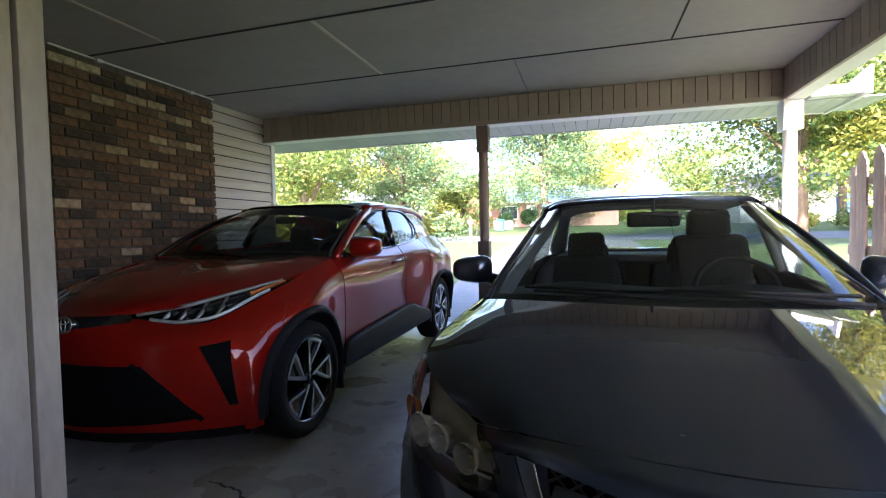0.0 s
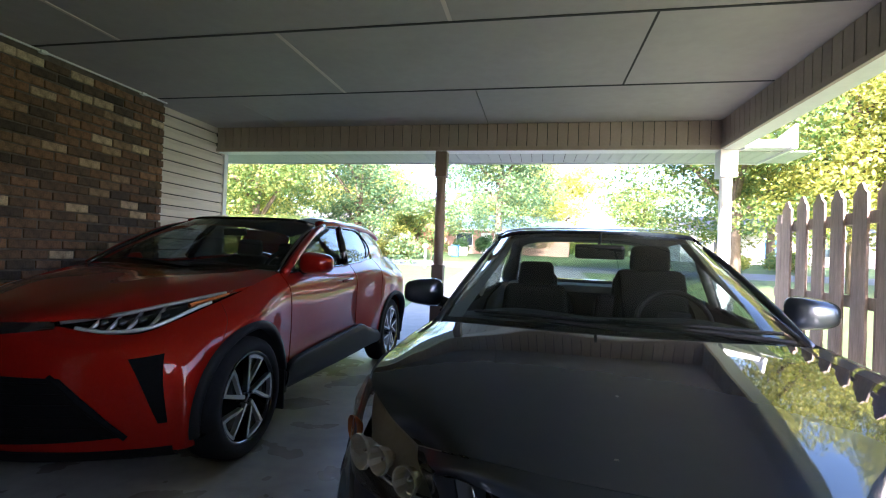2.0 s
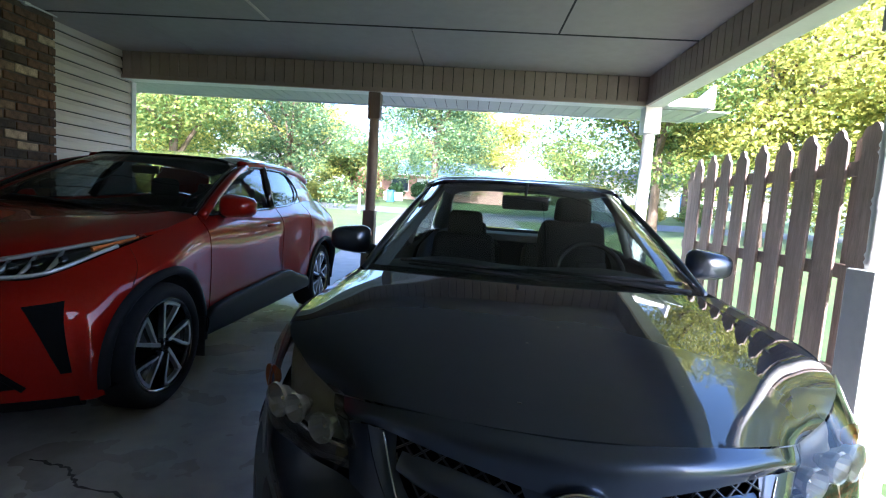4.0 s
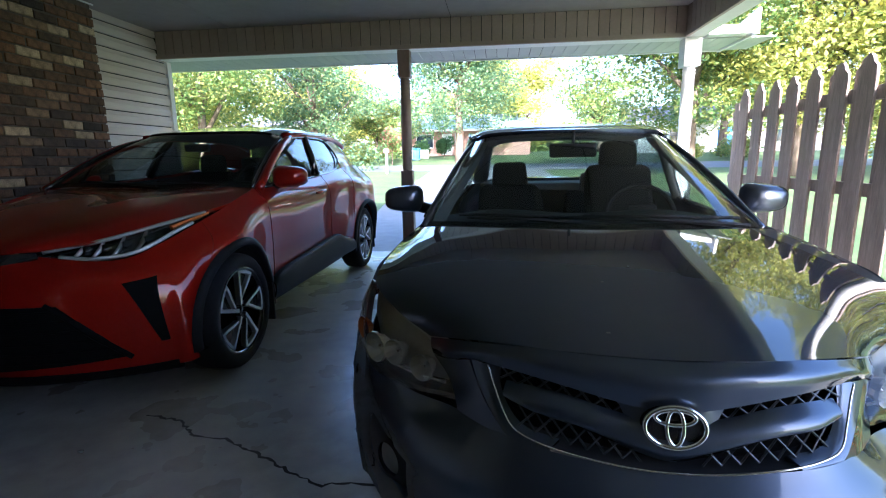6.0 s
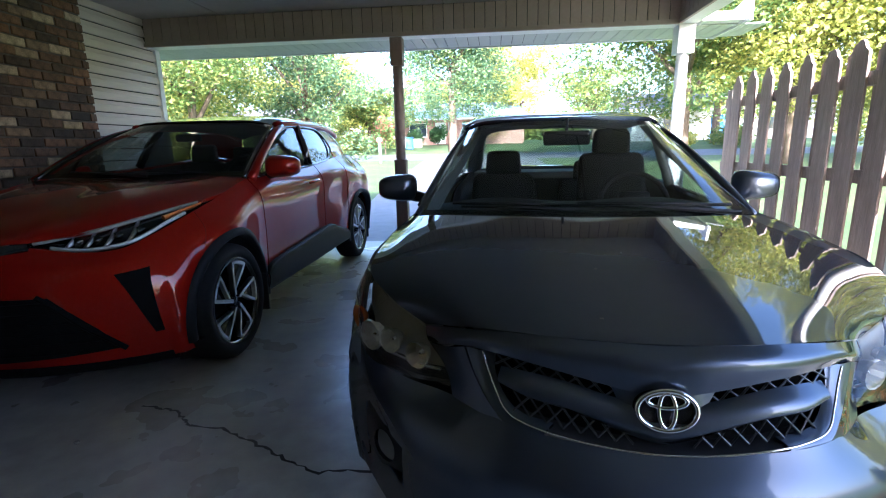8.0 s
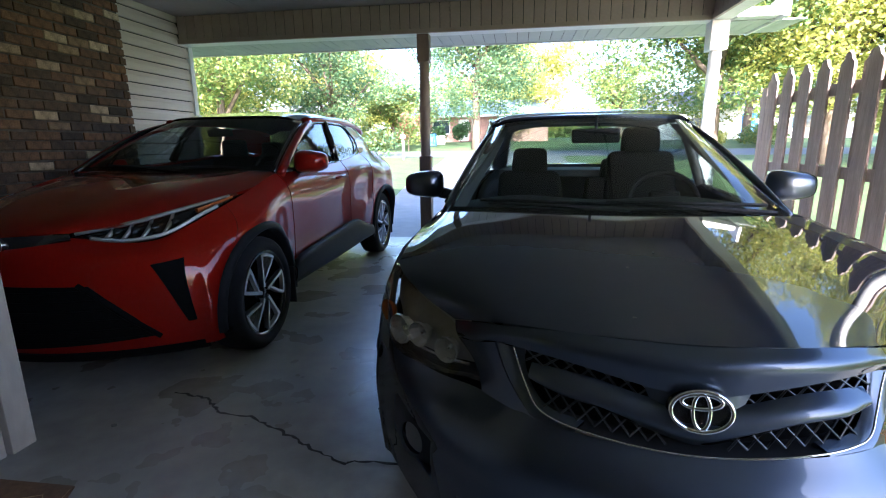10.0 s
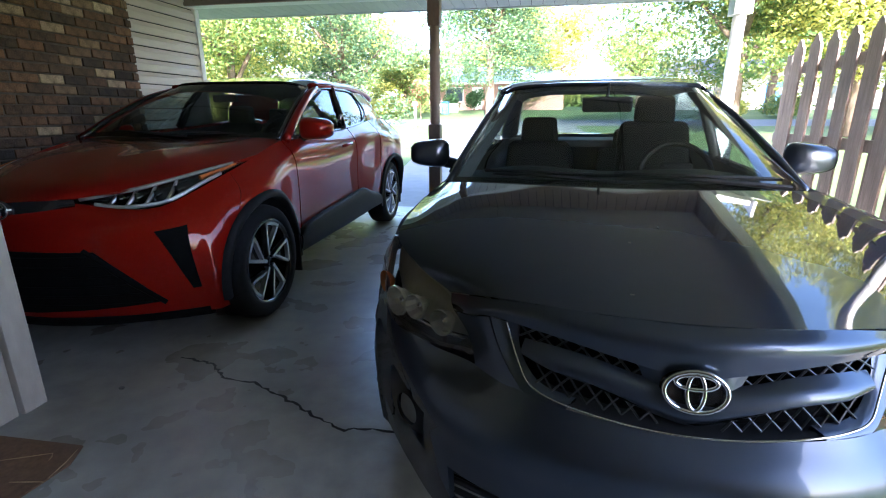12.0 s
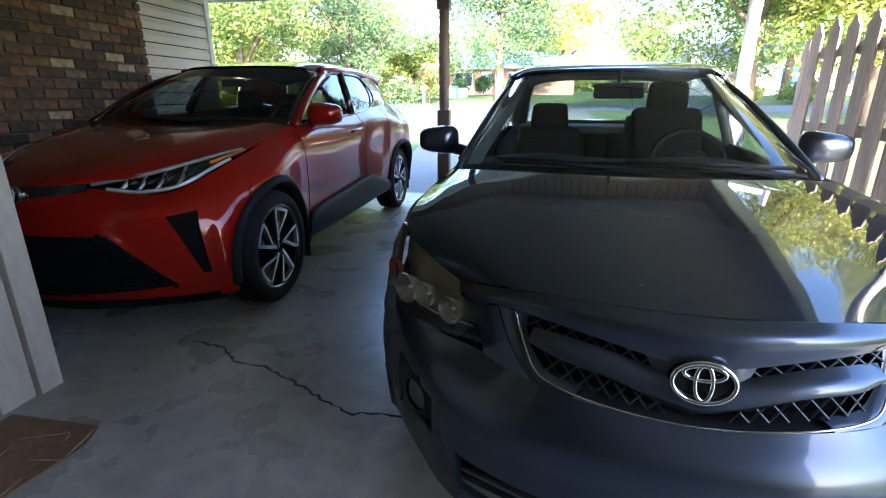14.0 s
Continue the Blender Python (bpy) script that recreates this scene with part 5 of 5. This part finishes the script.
# ---------------------------------------------------------------- fence
def picket(h, w=0.165, t=0.018):
    bmx = bmesh.new()
    prof = [(-w / 2, 0), (w / 2, 0), (w / 2, h - 0.075), (w / 2 - 0.03, h - 0.05), (w / 2 - 0.045, h - 0.015), (0.012, h), (-0.012, h), (-w / 2 + 0.045, h - 0.015), (-w / 2 + 0.03, h - 0.05), (-w / 2, h - 0.075)]
    a = [bmx.verts.new((-t / 2, y, z)) for y, z in prof]
    b = [bmx.verts.new((t / 2, y, z)) for y, z in prof]
    bmx.faces.new(a)
    bmx.faces.new(b[::-1])
    for i in range(len(prof)):
        j = (i + 1) % len(prof)
        bmx.faces.new((a[i], a[j], b[j], b[i]))
    bmesh.ops.recalc_face_normals(bmx, faces=bmx.faces)
    me = bpy.data.meshes.new("picket")
    bmx.to_mesh(me)
    bmx.free()
    me.materials.append(M["fence"])
    return me


fence = thing("fence", (2.2, 0, 0), "brown stained shadowbox picket fence with rounded tops", "fence")
pk = picket(1.70, 0.148)
rng = random.Random(3)
y = 2.55
while y < 4.9:
    for dx, dy in ((-0.031, 0.0), (0.031, 0.125)):
        o = part("picket", pk, None, fence)
        o.matrix_basis = pose(dx, y + dy + rng.uniform(-0.006, 0.006), 0.07 + rng.uniform(-0.008, 0.008), rng.uniform(-0.5, 0.5), 0, 0)
    y += 0.25
for z in (0.355, 0.955, 1.54):
    part("rail", boxed(-0.022, 0.022, 2.45, 5.03, z - 0.042, z + 0.042, 0.004), M["fence"], fence)
for y in (2.50, 4.96):
    part("fence_post", boxed(-0.021, 0.021, y - 0.045, y + 0.045, -0.06, 1.66, 0.004), M["fence"], fence)


# ---------------------------------------------------------------- plants
def leaf_cloud(centres, radii, count, size, seed, squash=0.75, droop=0.3):
    """(verts, faces) of many small pointed leaves round clump centres."""
    r = np.random.RandomState(seed)
    centres, radii = np.array(centres), np.array(radii)
    pick = r.choice(len(centres), count, p=radii ** 2 / (radii ** 2).sum())
    d = r.normal(size=(count, 3))
    d /= np.linalg.norm(d, axis=1, keepdims=True)
    rad = radii[pick] * (0.45 + 0.6 * r.rand(count) ** 0.6)
    p = centres[pick] + d * rad[:, None] * [1, 1, squash]
    axis = r.normal(size=(count, 3)) * [1, 1, 0.6]
    axis[:, 2] -= droop
    axis /= np.linalg.norm(axis, axis=1, keepdims=True)
    side = np.cross(axis, r.normal(size=(count, 3)))
    side /= np.linalg.norm(side, axis=1, keepdims=True)
    ln = size * (0.6 + 0.8 * r.rand(count))[:, None]
    wd = ln * 0.27
    up = np.cross(axis, side) * ln * 0.12
    quad = np.stack([p - axis * ln * .5, p + side * wd + up, p + axis * ln * .5, p - side * wd + up], 1)
    return quad.reshape(-1, 3), np.arange(count * 4).reshape(-1, 4)


def cloud_mesh(name, vs, fs, material):
    me = bpy.data.meshes.new(name)
    me.vertices.add(len(vs))
    me.vertices.foreach_set("co", np.ascontiguousarray(vs, dtype=np.float32).ravel())
    me.loops.add(len(fs) * 4)
    me.loops.foreach_set("vertex_index", np.ascontiguousarray(fs, dtype=np.int32).ravel())
    me.polygons.add(len(fs))
    me.polygons.foreach_set("loop_start", np.arange(0, len(fs) * 4, 4, dtype=np.int32))
    me.update()
    me.validate()
    me.materials.append(material)
    return me


def tree(x, y, height, spread, base, trunk_r, leaves, size, material, label, seed, clumps=36, lean=0.0):
    t = thing("tree", (x, y, ground_z(y) - 0.05), label, "tree", group="garden trees")
    r = random.Random(seed)
    tops = []
    fork = Vector((lean * base, 0, base))
    pts = [Vector((0, 0, 0)), Vector((lean * base * .4 + r.uniform(-.08, .08), 0, base * .5)), fork, fork + Vector((r.uniform(-.4, .4), r.uniform(-.4, .4), (height - base) * .5))]
    vs, fs = tube(pts, [trunk_r * 1.25, trunk_r, trunk_r * .85, trunk_r * .4], 10)
    for i in range(9):
        a = 2.4 * i + r.uniform(-.4, .4)
        s = fork + (pts[3] - fork) * (i / 9)
        e = s + Vector((math.cos(a) * spread * r.uniform(.45, .8), math.sin(a) * spread * r.uniform(.45, .8), (height - base) * r.uniform(.12, .45)))
        m = (s + e) / 2 + Vector((0, 0, r.uniform(.1, .5)))
        v, f = tube([s, m, e], [trunk_r * .55, trunk_r * .38, trunk_r * .16], 6)
        o = len(vs)
        vs += v
        fs += [tuple(o + q for q in g) for g in f]
        tops += [e, m]
    part("trunk", (vs, fs), M["bark"], t, smooth=True)
    cs, rs = [], []
    for i in range(clumps):
        if i < len(tops):
            c = tops[i]
        else:
            a, q = r.uniform(0, 6.28), spread * r.uniform(.2, 1.0)
            c = Vector((math.cos(a) * q, math.sin(a) * q, base + (height - base) * r.uniform(-.12, .95) * (1.1 - .45 * q / spread)))
        cs.append(tuple(c))
        rs.append(spread * r.uniform(.18, .36))
    v, f = leaf_cloud(cs, rs, leaves, size, seed)
    part("crown", cloud_mesh("crown", v, f, M[material]), None, t)
    return t


GREEN, YELL, COOL = "leafy green garden tree in full summer leaf", "tree with bright yellow-green sunlit leaves", "tree with drooping cool green leaves"
for i, (x, y, h, sp, b, tr, n, sz, m, lab) in enumerate((
        (-13.5, 21, 11, 4.8, 1.9, .22, 20900, 0.22, "leaf_mid", GREEN),
        (-18, 27, 12, 5.4, 1.4, .26, 17100, 0.26, "leaf_yellow", YELL),
        (-11.5, 30, 11, 4.6, 1.4, .24, 17100, 0.24, "leaf_cool", COOL),
        (-22, 19, 12, 5.5, 1.6, .26, 15200, 0.27, "leaf_cool", COOL),
        (-11.0, 43, 6.2, 3.4, 1.0, .18, 13000, 0.27, "leaf_mid", GREEN),
        (-26, 36, 14, 7, 2.2, .3, 15200, 0.37, "leaf_mid", GREEN),
        (-16, 44, 13, 6, 1.6, .3, 15200, 0.34, "leaf_yellow", YELL),
        (-3.1, 38, 12.5, 6.2, 4.3, .30, 24000, 0.27, "leaf_cool", COOL),
        (1.6, 52, 12, 5.4, 2.5, .3, 21000, 0.34, "leaf_yellow", YELL),
        (-4, 68, 11, 6, 2.2, .3, 11000, 0.44, "leaf_yellow", YELL),
        (7.9, 21.5, 9.5, 4.8, 2.8, .2, 21850, 0.22, "leaf_mid", GREEN),
        (11.4, 20.0, 14.5, 5.6, 3.4, .26, 32000, 0.23, "leaf_yellow", YELL),
        (15.5, 17, 15, 6.2, 2.4, .26, 36000, 0.22, "leaf_yellow", YELL),
        (19, 24, 15, 6.0, 2.4, .28, 24000, 0.27, "leaf_yellow", YELL),
        (15.5, 11.5, 11.5, 5.0, 1.8, .22, 28000, 0.19, "leaf_yellow", YELL),
        (21, 13, 11, 5.5, 2.2, .24, 18000, 0.27, "leaf_yellow", YELL),
        (18, 42, 11, 6.5, 3, .3, 13300, 0.34, "leaf_mid", GREEN),
        (12, 60, 10, 5.0, 2.6, .3, 8550, 0.37, "leaf_mid", GREEN),
        (30, 34, 11, 7, 3, .3, 13300, 0.41, "leaf_yellow", YELL))):
    tree(x, y, h, sp, b, tr, int(n * 1.15), sz * .78, m, lab, 20 + i)


def shrub(name, x, y, rx, h, n, size, material, label, seed, lift=0.0):
    t = thing(name, (x, y, ground_z(y) - 0.03), label, "shrub", group="garden shrubs")
    r = random.Random(seed)
    v, f = tube([(0, 0, 0), (0.03, 0, h * .5)], [.06, .03], 6)
    part("stem", (v, f), M["bark"], t)
    cs = [(r.uniform(-.5, .5) * rx, r.uniform(-.5, .5) * rx, h * r.uniform(.3, .75) + lift) for _ in range(10)]
    v, f = leaf_cloud(cs, [rx * .48] * 10, n, size, seed, squash=min(1.0, h / (2 * rx)))
    part("foliage", cloud_mesh("foliage", v, f, M[material]), None, t)
    return t


shrub("round_shrub", -5.0, 44.5, 1.05, 2.0, 2600, .16, "leaf_dark", "clipped round dark green shrub before a house", 61)
shrub("round_shrub", -7.2, 45, .9, 1.6, 2000, .16, "leaf_dark", "clipped round dark green shrub before a house", 62)
shrub("flowering_shrub", -8.2, 33.8 + 3.0, 1.2, 2.6, 2600, .17, "flower", "flowering shrub with pink red blossom", 63, lift=.5)
for i, (x, y, rx, h) in enumerate(((-12, 37, 1.6, 1.6), (-10.2, 38, 1.3, 1.3), (-15, 36.5, 2.0, 2.2), (-19, 37, 2.2, 2.4), (13, 37, 1.8, 1.5), (17, 37.5, 2.0, 1.8), (-16, 24, 1.8, 2.2), (-20, 24, 2.2, 2.6), (8.4, 4.2, 1.3, 1.9), (9.6, 6.2, 1.5, 2.1), (8.8, 1.6, 1.2, 1.7), (10.5, 8.5, 1.6, 2.2))):
    shrub("hedge_shrub", x, y, rx, h, 4200, .15, "leaf_mid" if i % 2 else "leaf_yellow", "loose green garden shrub on the lawn", 70 + i)

# distant woods, past the houses
r = np.random.RandomState(5)
cs = [(x + r.uniform(-3, 3), 95 + r.uniform(-8, 14), 4 + r.uniform(0, 7)) for x in range(-110, 112, 4) if not -2 < x < 22] + [(x, 110 + r.uniform(-5, 5), 3.5 + r.uniform(0, 2)) for x in range(-2, 22, 3)]
v, f = leaf_cloud(cs, [4.5] * len(cs), 16000, 1.3, 9)
tagged(part("far_woods", cloud_mesh("far_woods", v, f, M["leaf_mid"]), None), "hazy sunlit woods behind the houses", "woods", kind="stuff")

# bed with fallen leaves beside the fence
v = np.random.RandomState(2).rand(700, 2) * [1.6, 4.2] + [2.35, 0.2]
cs = [(a, b, -0.02) for a, b in v]
vv, ff = leaf_cloud(cs, [.04] * len(cs), 1600, .07, 12, squash=.3, droop=0)
tagged(part("fallen_leaves", cloud_mesh("fallen_leaves", vv, ff, M["litter"]), None), "orange brown fallen leaves on the ground", "leaves", kind="stuff")


# ---------------------------------------------------------------- houses over the road
def house(x, y, w, d, h, wall, roof_m, label, doors, windows, overhang=0.5, rise=1.7):
    t = thing("house", (x, y, ground_z(y) - 0.1), label, "house", group="houses")
    part("wall", boxed(-w / 2, w / 2, 0, d, 0, h), wall, t)
    bmx = bmesh.new()
    a, o = w / 2 + overhang, overhang
    vs = [bmx.verts.new(p) for p in ((-a, -o, h), (a, -o, h), (a, d + o, h), (-a, d + o, h), (-a + 1.2, d / 2, h + rise), (a - 1.2, d / 2, h + rise))]
    for f in ((0, 1, 5, 4), (2, 3, 4, 5), (1, 2, 5), (3, 0, 4), (3, 2, 1, 0)):
        bmx.faces.new([vs[i] for i in f])
    part("roof", bmx, roof_m, t)
    part("fascia", boxed(-a, a, -o - .03, -o, h - .18, h + .02), M["house_white"], t)
    for wx, ww, z0, z1 in windows:
        g = new("window")
        g.parent = t
        part("frame", boxed(wx - ww / 2 - .07, wx + ww / 2 + .07, -.06, .02, z0 - .07, z1 + .07), M["house_white"], g)
        part("pane", boxed(wx - ww / 2, wx + ww / 2, -.075, -.055, z0, z1), M["pane"], g)
    for wx, ww, mtl in doors:
        part("door", boxed(wx - ww / 2, wx + ww / 2, -.07, .02, .15, 2.2), mtl, t)
    return t


house(-3.5, 48, 13, 8, 2.6, M["house_wall"], M["roof_teal"], "low pink brick house with blue grey roof", ((-1.6, 1.0, M["house_white"]), (-.4, .8, M["house_white"])), ((-3.8, 1.6, .9, 2.1), (2.4, 1.8, .9, 2.1)))
house(20.5, 46, 16, 8, 2.8, M["house_white"], M["roof_grey"], "white low house with a blue door", ((-.6, 1.3, M["blue"]),), ((-4.5, 1.6, .9, 2.1), (3.5, 1.6, .9, 2.1)))
house(-28, 52, 14, 8, 2.8, M["house_white"], M["roof_grey"], "white low house among trees", ((1.0, 1.0, M["house_wall"]),), ((-3, 1.6, .9, 2.1), (4, 1.6, .9, 2.1)))
bn = thing("wheelie_bin", (-7.1, 41.5, ground_z(41.5)), "blue plastic wheelie bin by a house", "bin")
part("body", rounded(.6, .65, .95, .05), M["blue"], bn)
part("lid", boxed(-.33, .33, -.36, .36, .955, 1.02, .02), M["blue"], bn)
tagged(part("low_wall", boxed(-8.0, -6.3, 43.2, 43.5, ground_z(43.3) - .1, ground_z(43.3) + .75, .02), M["house_white"]), "low white garden wall", "wall", kind="structure")

mb = thing("mailbox", (-5.98, 25.4, ground_z(25.4) - .02), "white mailbox on a white post by the street", "mailbox")
part("post", boxed(-.05, .05, -.05, .05, 0, 1.1, .008), M["white"], mb)
bmx = bmesh.new()
box(bmx, -.11, .11, -.25, .25, 1.1, 1.32, .07)
part("letter_box", bmx, M["white"], mb, smooth=True)
part("flag", boxed(.112, .12, -.1, -.06, 1.2, 1.4), M["tail_red"], mb)

# a flattened brown cardboard sheet on the floor by the store room wall
bmx = bmesh.new()
rim = [(-2.03, 1.215), (-1.64, 1.22), (-1.60, 1.13), (-1.63, .92), (-1.66, .70), (-2.03, .62)]
lo = [bmx.verts.new((x, y, .001)) for x, y in rim]
hi = [bmx.verts.new((x, y, .007)) for x, y in rim]
bmx.faces.new(hi)
bmx.faces.new(lo[::-1])
for i in range(len(rim)):
    j = (i + 1) % len(rim)
    bmx.faces.new((lo[i], lo[j], hi[j], hi[i]))
card = tagged(part("cardboard_sheet", bmx, M["mat_brown"]), "stained brown cardboard sheet on the concrete floor", "cardboard")
for a, b in (((-1.86, 1.10), (-1.71, 1.165)), ((-1.71, 1.165), (-1.69, 1.13)), ((-1.64, 1.20), (-1.61, 1.06)), ((-1.72, 1.02), (-1.61, 1.04)), ((-1.66, .95), (-1.64, .72)), ((-1.85, 1.07), (-1.80, .84))):
    part("crease", tube([(*a, .0075), ((a[0] + b[0]) / 2 + .006, (a[1] + b[1]) / 2, .009), (*b, .0075)], [.001, .0022, .001], 5), M["card_edge"], card)
peb = bmesh.new()
bmesh.ops.create_icosphere(peb, subdivisions=1, radius=.011, matrix=Matrix.Translation((-1.81, 1.58, .007)) @ Matrix.Diagonal((1.4, 1, .6, 1)))
tagged(part("pebble", peb, M["drive"]), "small pale pebble on the floor", "pebble")

# ---------------------------------------------------------------- facing boards, siding boards, bricks
fb = mesh_of("board", *(lambda b: ([tuple(v.co) for v in b.verts], [[v.index for v in f.verts] for f in b.faces]))((lambda b: (b.verts.index_update(), b)[1])(boxed(-.0505, .0505, 0, .014, LOW + .0, CEIL - .003, .004))), M["beamp"])
x = -3.93 + .053
while x < FACE_X - .02:
    part("board", fb, None, beam_1).location = (x, FACE_Y, 0)
    x += .108
y = FACE_Y - .058
while y > -2.5:
    o = part("board", fb, None, beam_2)
    o.matrix_basis = pose(FACE_X, y, 0, 0, 0, -90)
    y -= .108

bm = bmesh.new()
# boards stop short of their pitch so the dark backing draws lap shadow lines
prof = ((-0.01, 0.004), (0.024, 0.0), (0.027, 0.006), (0.024, 0.070), (0.014, 0.086), (0.010, 0.1), (0.006, 0.113), (-0.01, 0.114))
y0, y1 = 4.312, 5.44
a = [bm.verts.new((dx, y0, dz)) for dx, dz in prof]
b = [bm.verts.new((dx, y1, dz)) for dx, dz in prof]
for i in range(len(prof) - 1):
    bm.faces.new((a[i], b[i], b[i + 1], a[i + 1]))
bm.faces.new(a[::-1]); bm.faces.new(b)
me = bpy.data.meshes.new("siding_board")
bm.to_mesh(me)
bm.free()
me.materials.append(M["siding"])
z = 2.573
while z > -.1:
    part("siding_board", me, None, wall_west).location = (-3.962, 0, z)
    z -= .121

brick_meshes = []
for s in range(4):
    bm = bmesh.new()
    rr = random.Random(s)
    for v in box(bm, 0, .014 + .001 * s, -.1, .1, 0, .066):
        v.co += Vector((rr.uniform(-.001, .003), rr.uniform(-.003, .003), rr.uniform(-.0025, .0025)))
    bmesh.ops.bevel(bm, geom=bm.edges[:], offset=.0045, segments=1, affect="EDGES")
    me = bpy.data.meshes.new("brick")
    bm.to_mesh(me)
    bm.free()
    me.materials.append(M["brick"])
    brick_meshes.append(me)
low_v, low_f = [], []
rng = random.Random(11)
row = 0
z = 0.004
while z < CEIL - .07:
    y = 2.665 + (.105 if row % 2 else 0) + .1
    ends = []
    if row % 2:
        ends = [(2.665 + .0475, .475), ]
    while y + .1 < 4.318:
        ends.append((y, 1.0))
        y += .21
    left = 4.308 - (y - .1)
    if left > .04:
        ends.append((y - .1 + left / 2, left / .2))
    for yy, sc in ends:
        if z > .45:
            o = part("brick", brick_meshes[rng.randrange(4)], None, wall_brick)
            o.matrix_basis = Matrix.LocRotScale((-3.835 + rng.uniform(0, .007) + (.008 if rng.random() < .08 else 0), yy + rng.uniform(-.003, .003), z + rng.uniform(-.002, .002)), Euler((radians(rng.uniform(-.9, .9)), 0, radians(rng.uniform(-1.2, 1.2)))), (1, sc, rng.uniform(.93, 1.04)))
        else:
            k = len(low_v)
            for dx in (0, .014):
                for dy in (-.1 * sc, .1 * sc):
                    for dz in (0, .066):
                        low_v.append((-3.833 + dx, yy + dy, z + dz))
            low_f += [tuple(k + q for q in f) for f in ((4, 6, 7, 5), (0, 4, 5, 1), (2, 3, 7, 6), (1, 5, 7, 3), (0, 2, 6, 4))]
    z += .0785
    row += 1
tagged(part("low_bricks", (low_v, low_f), M["brick_far"], wall_brick), kind="stuff")
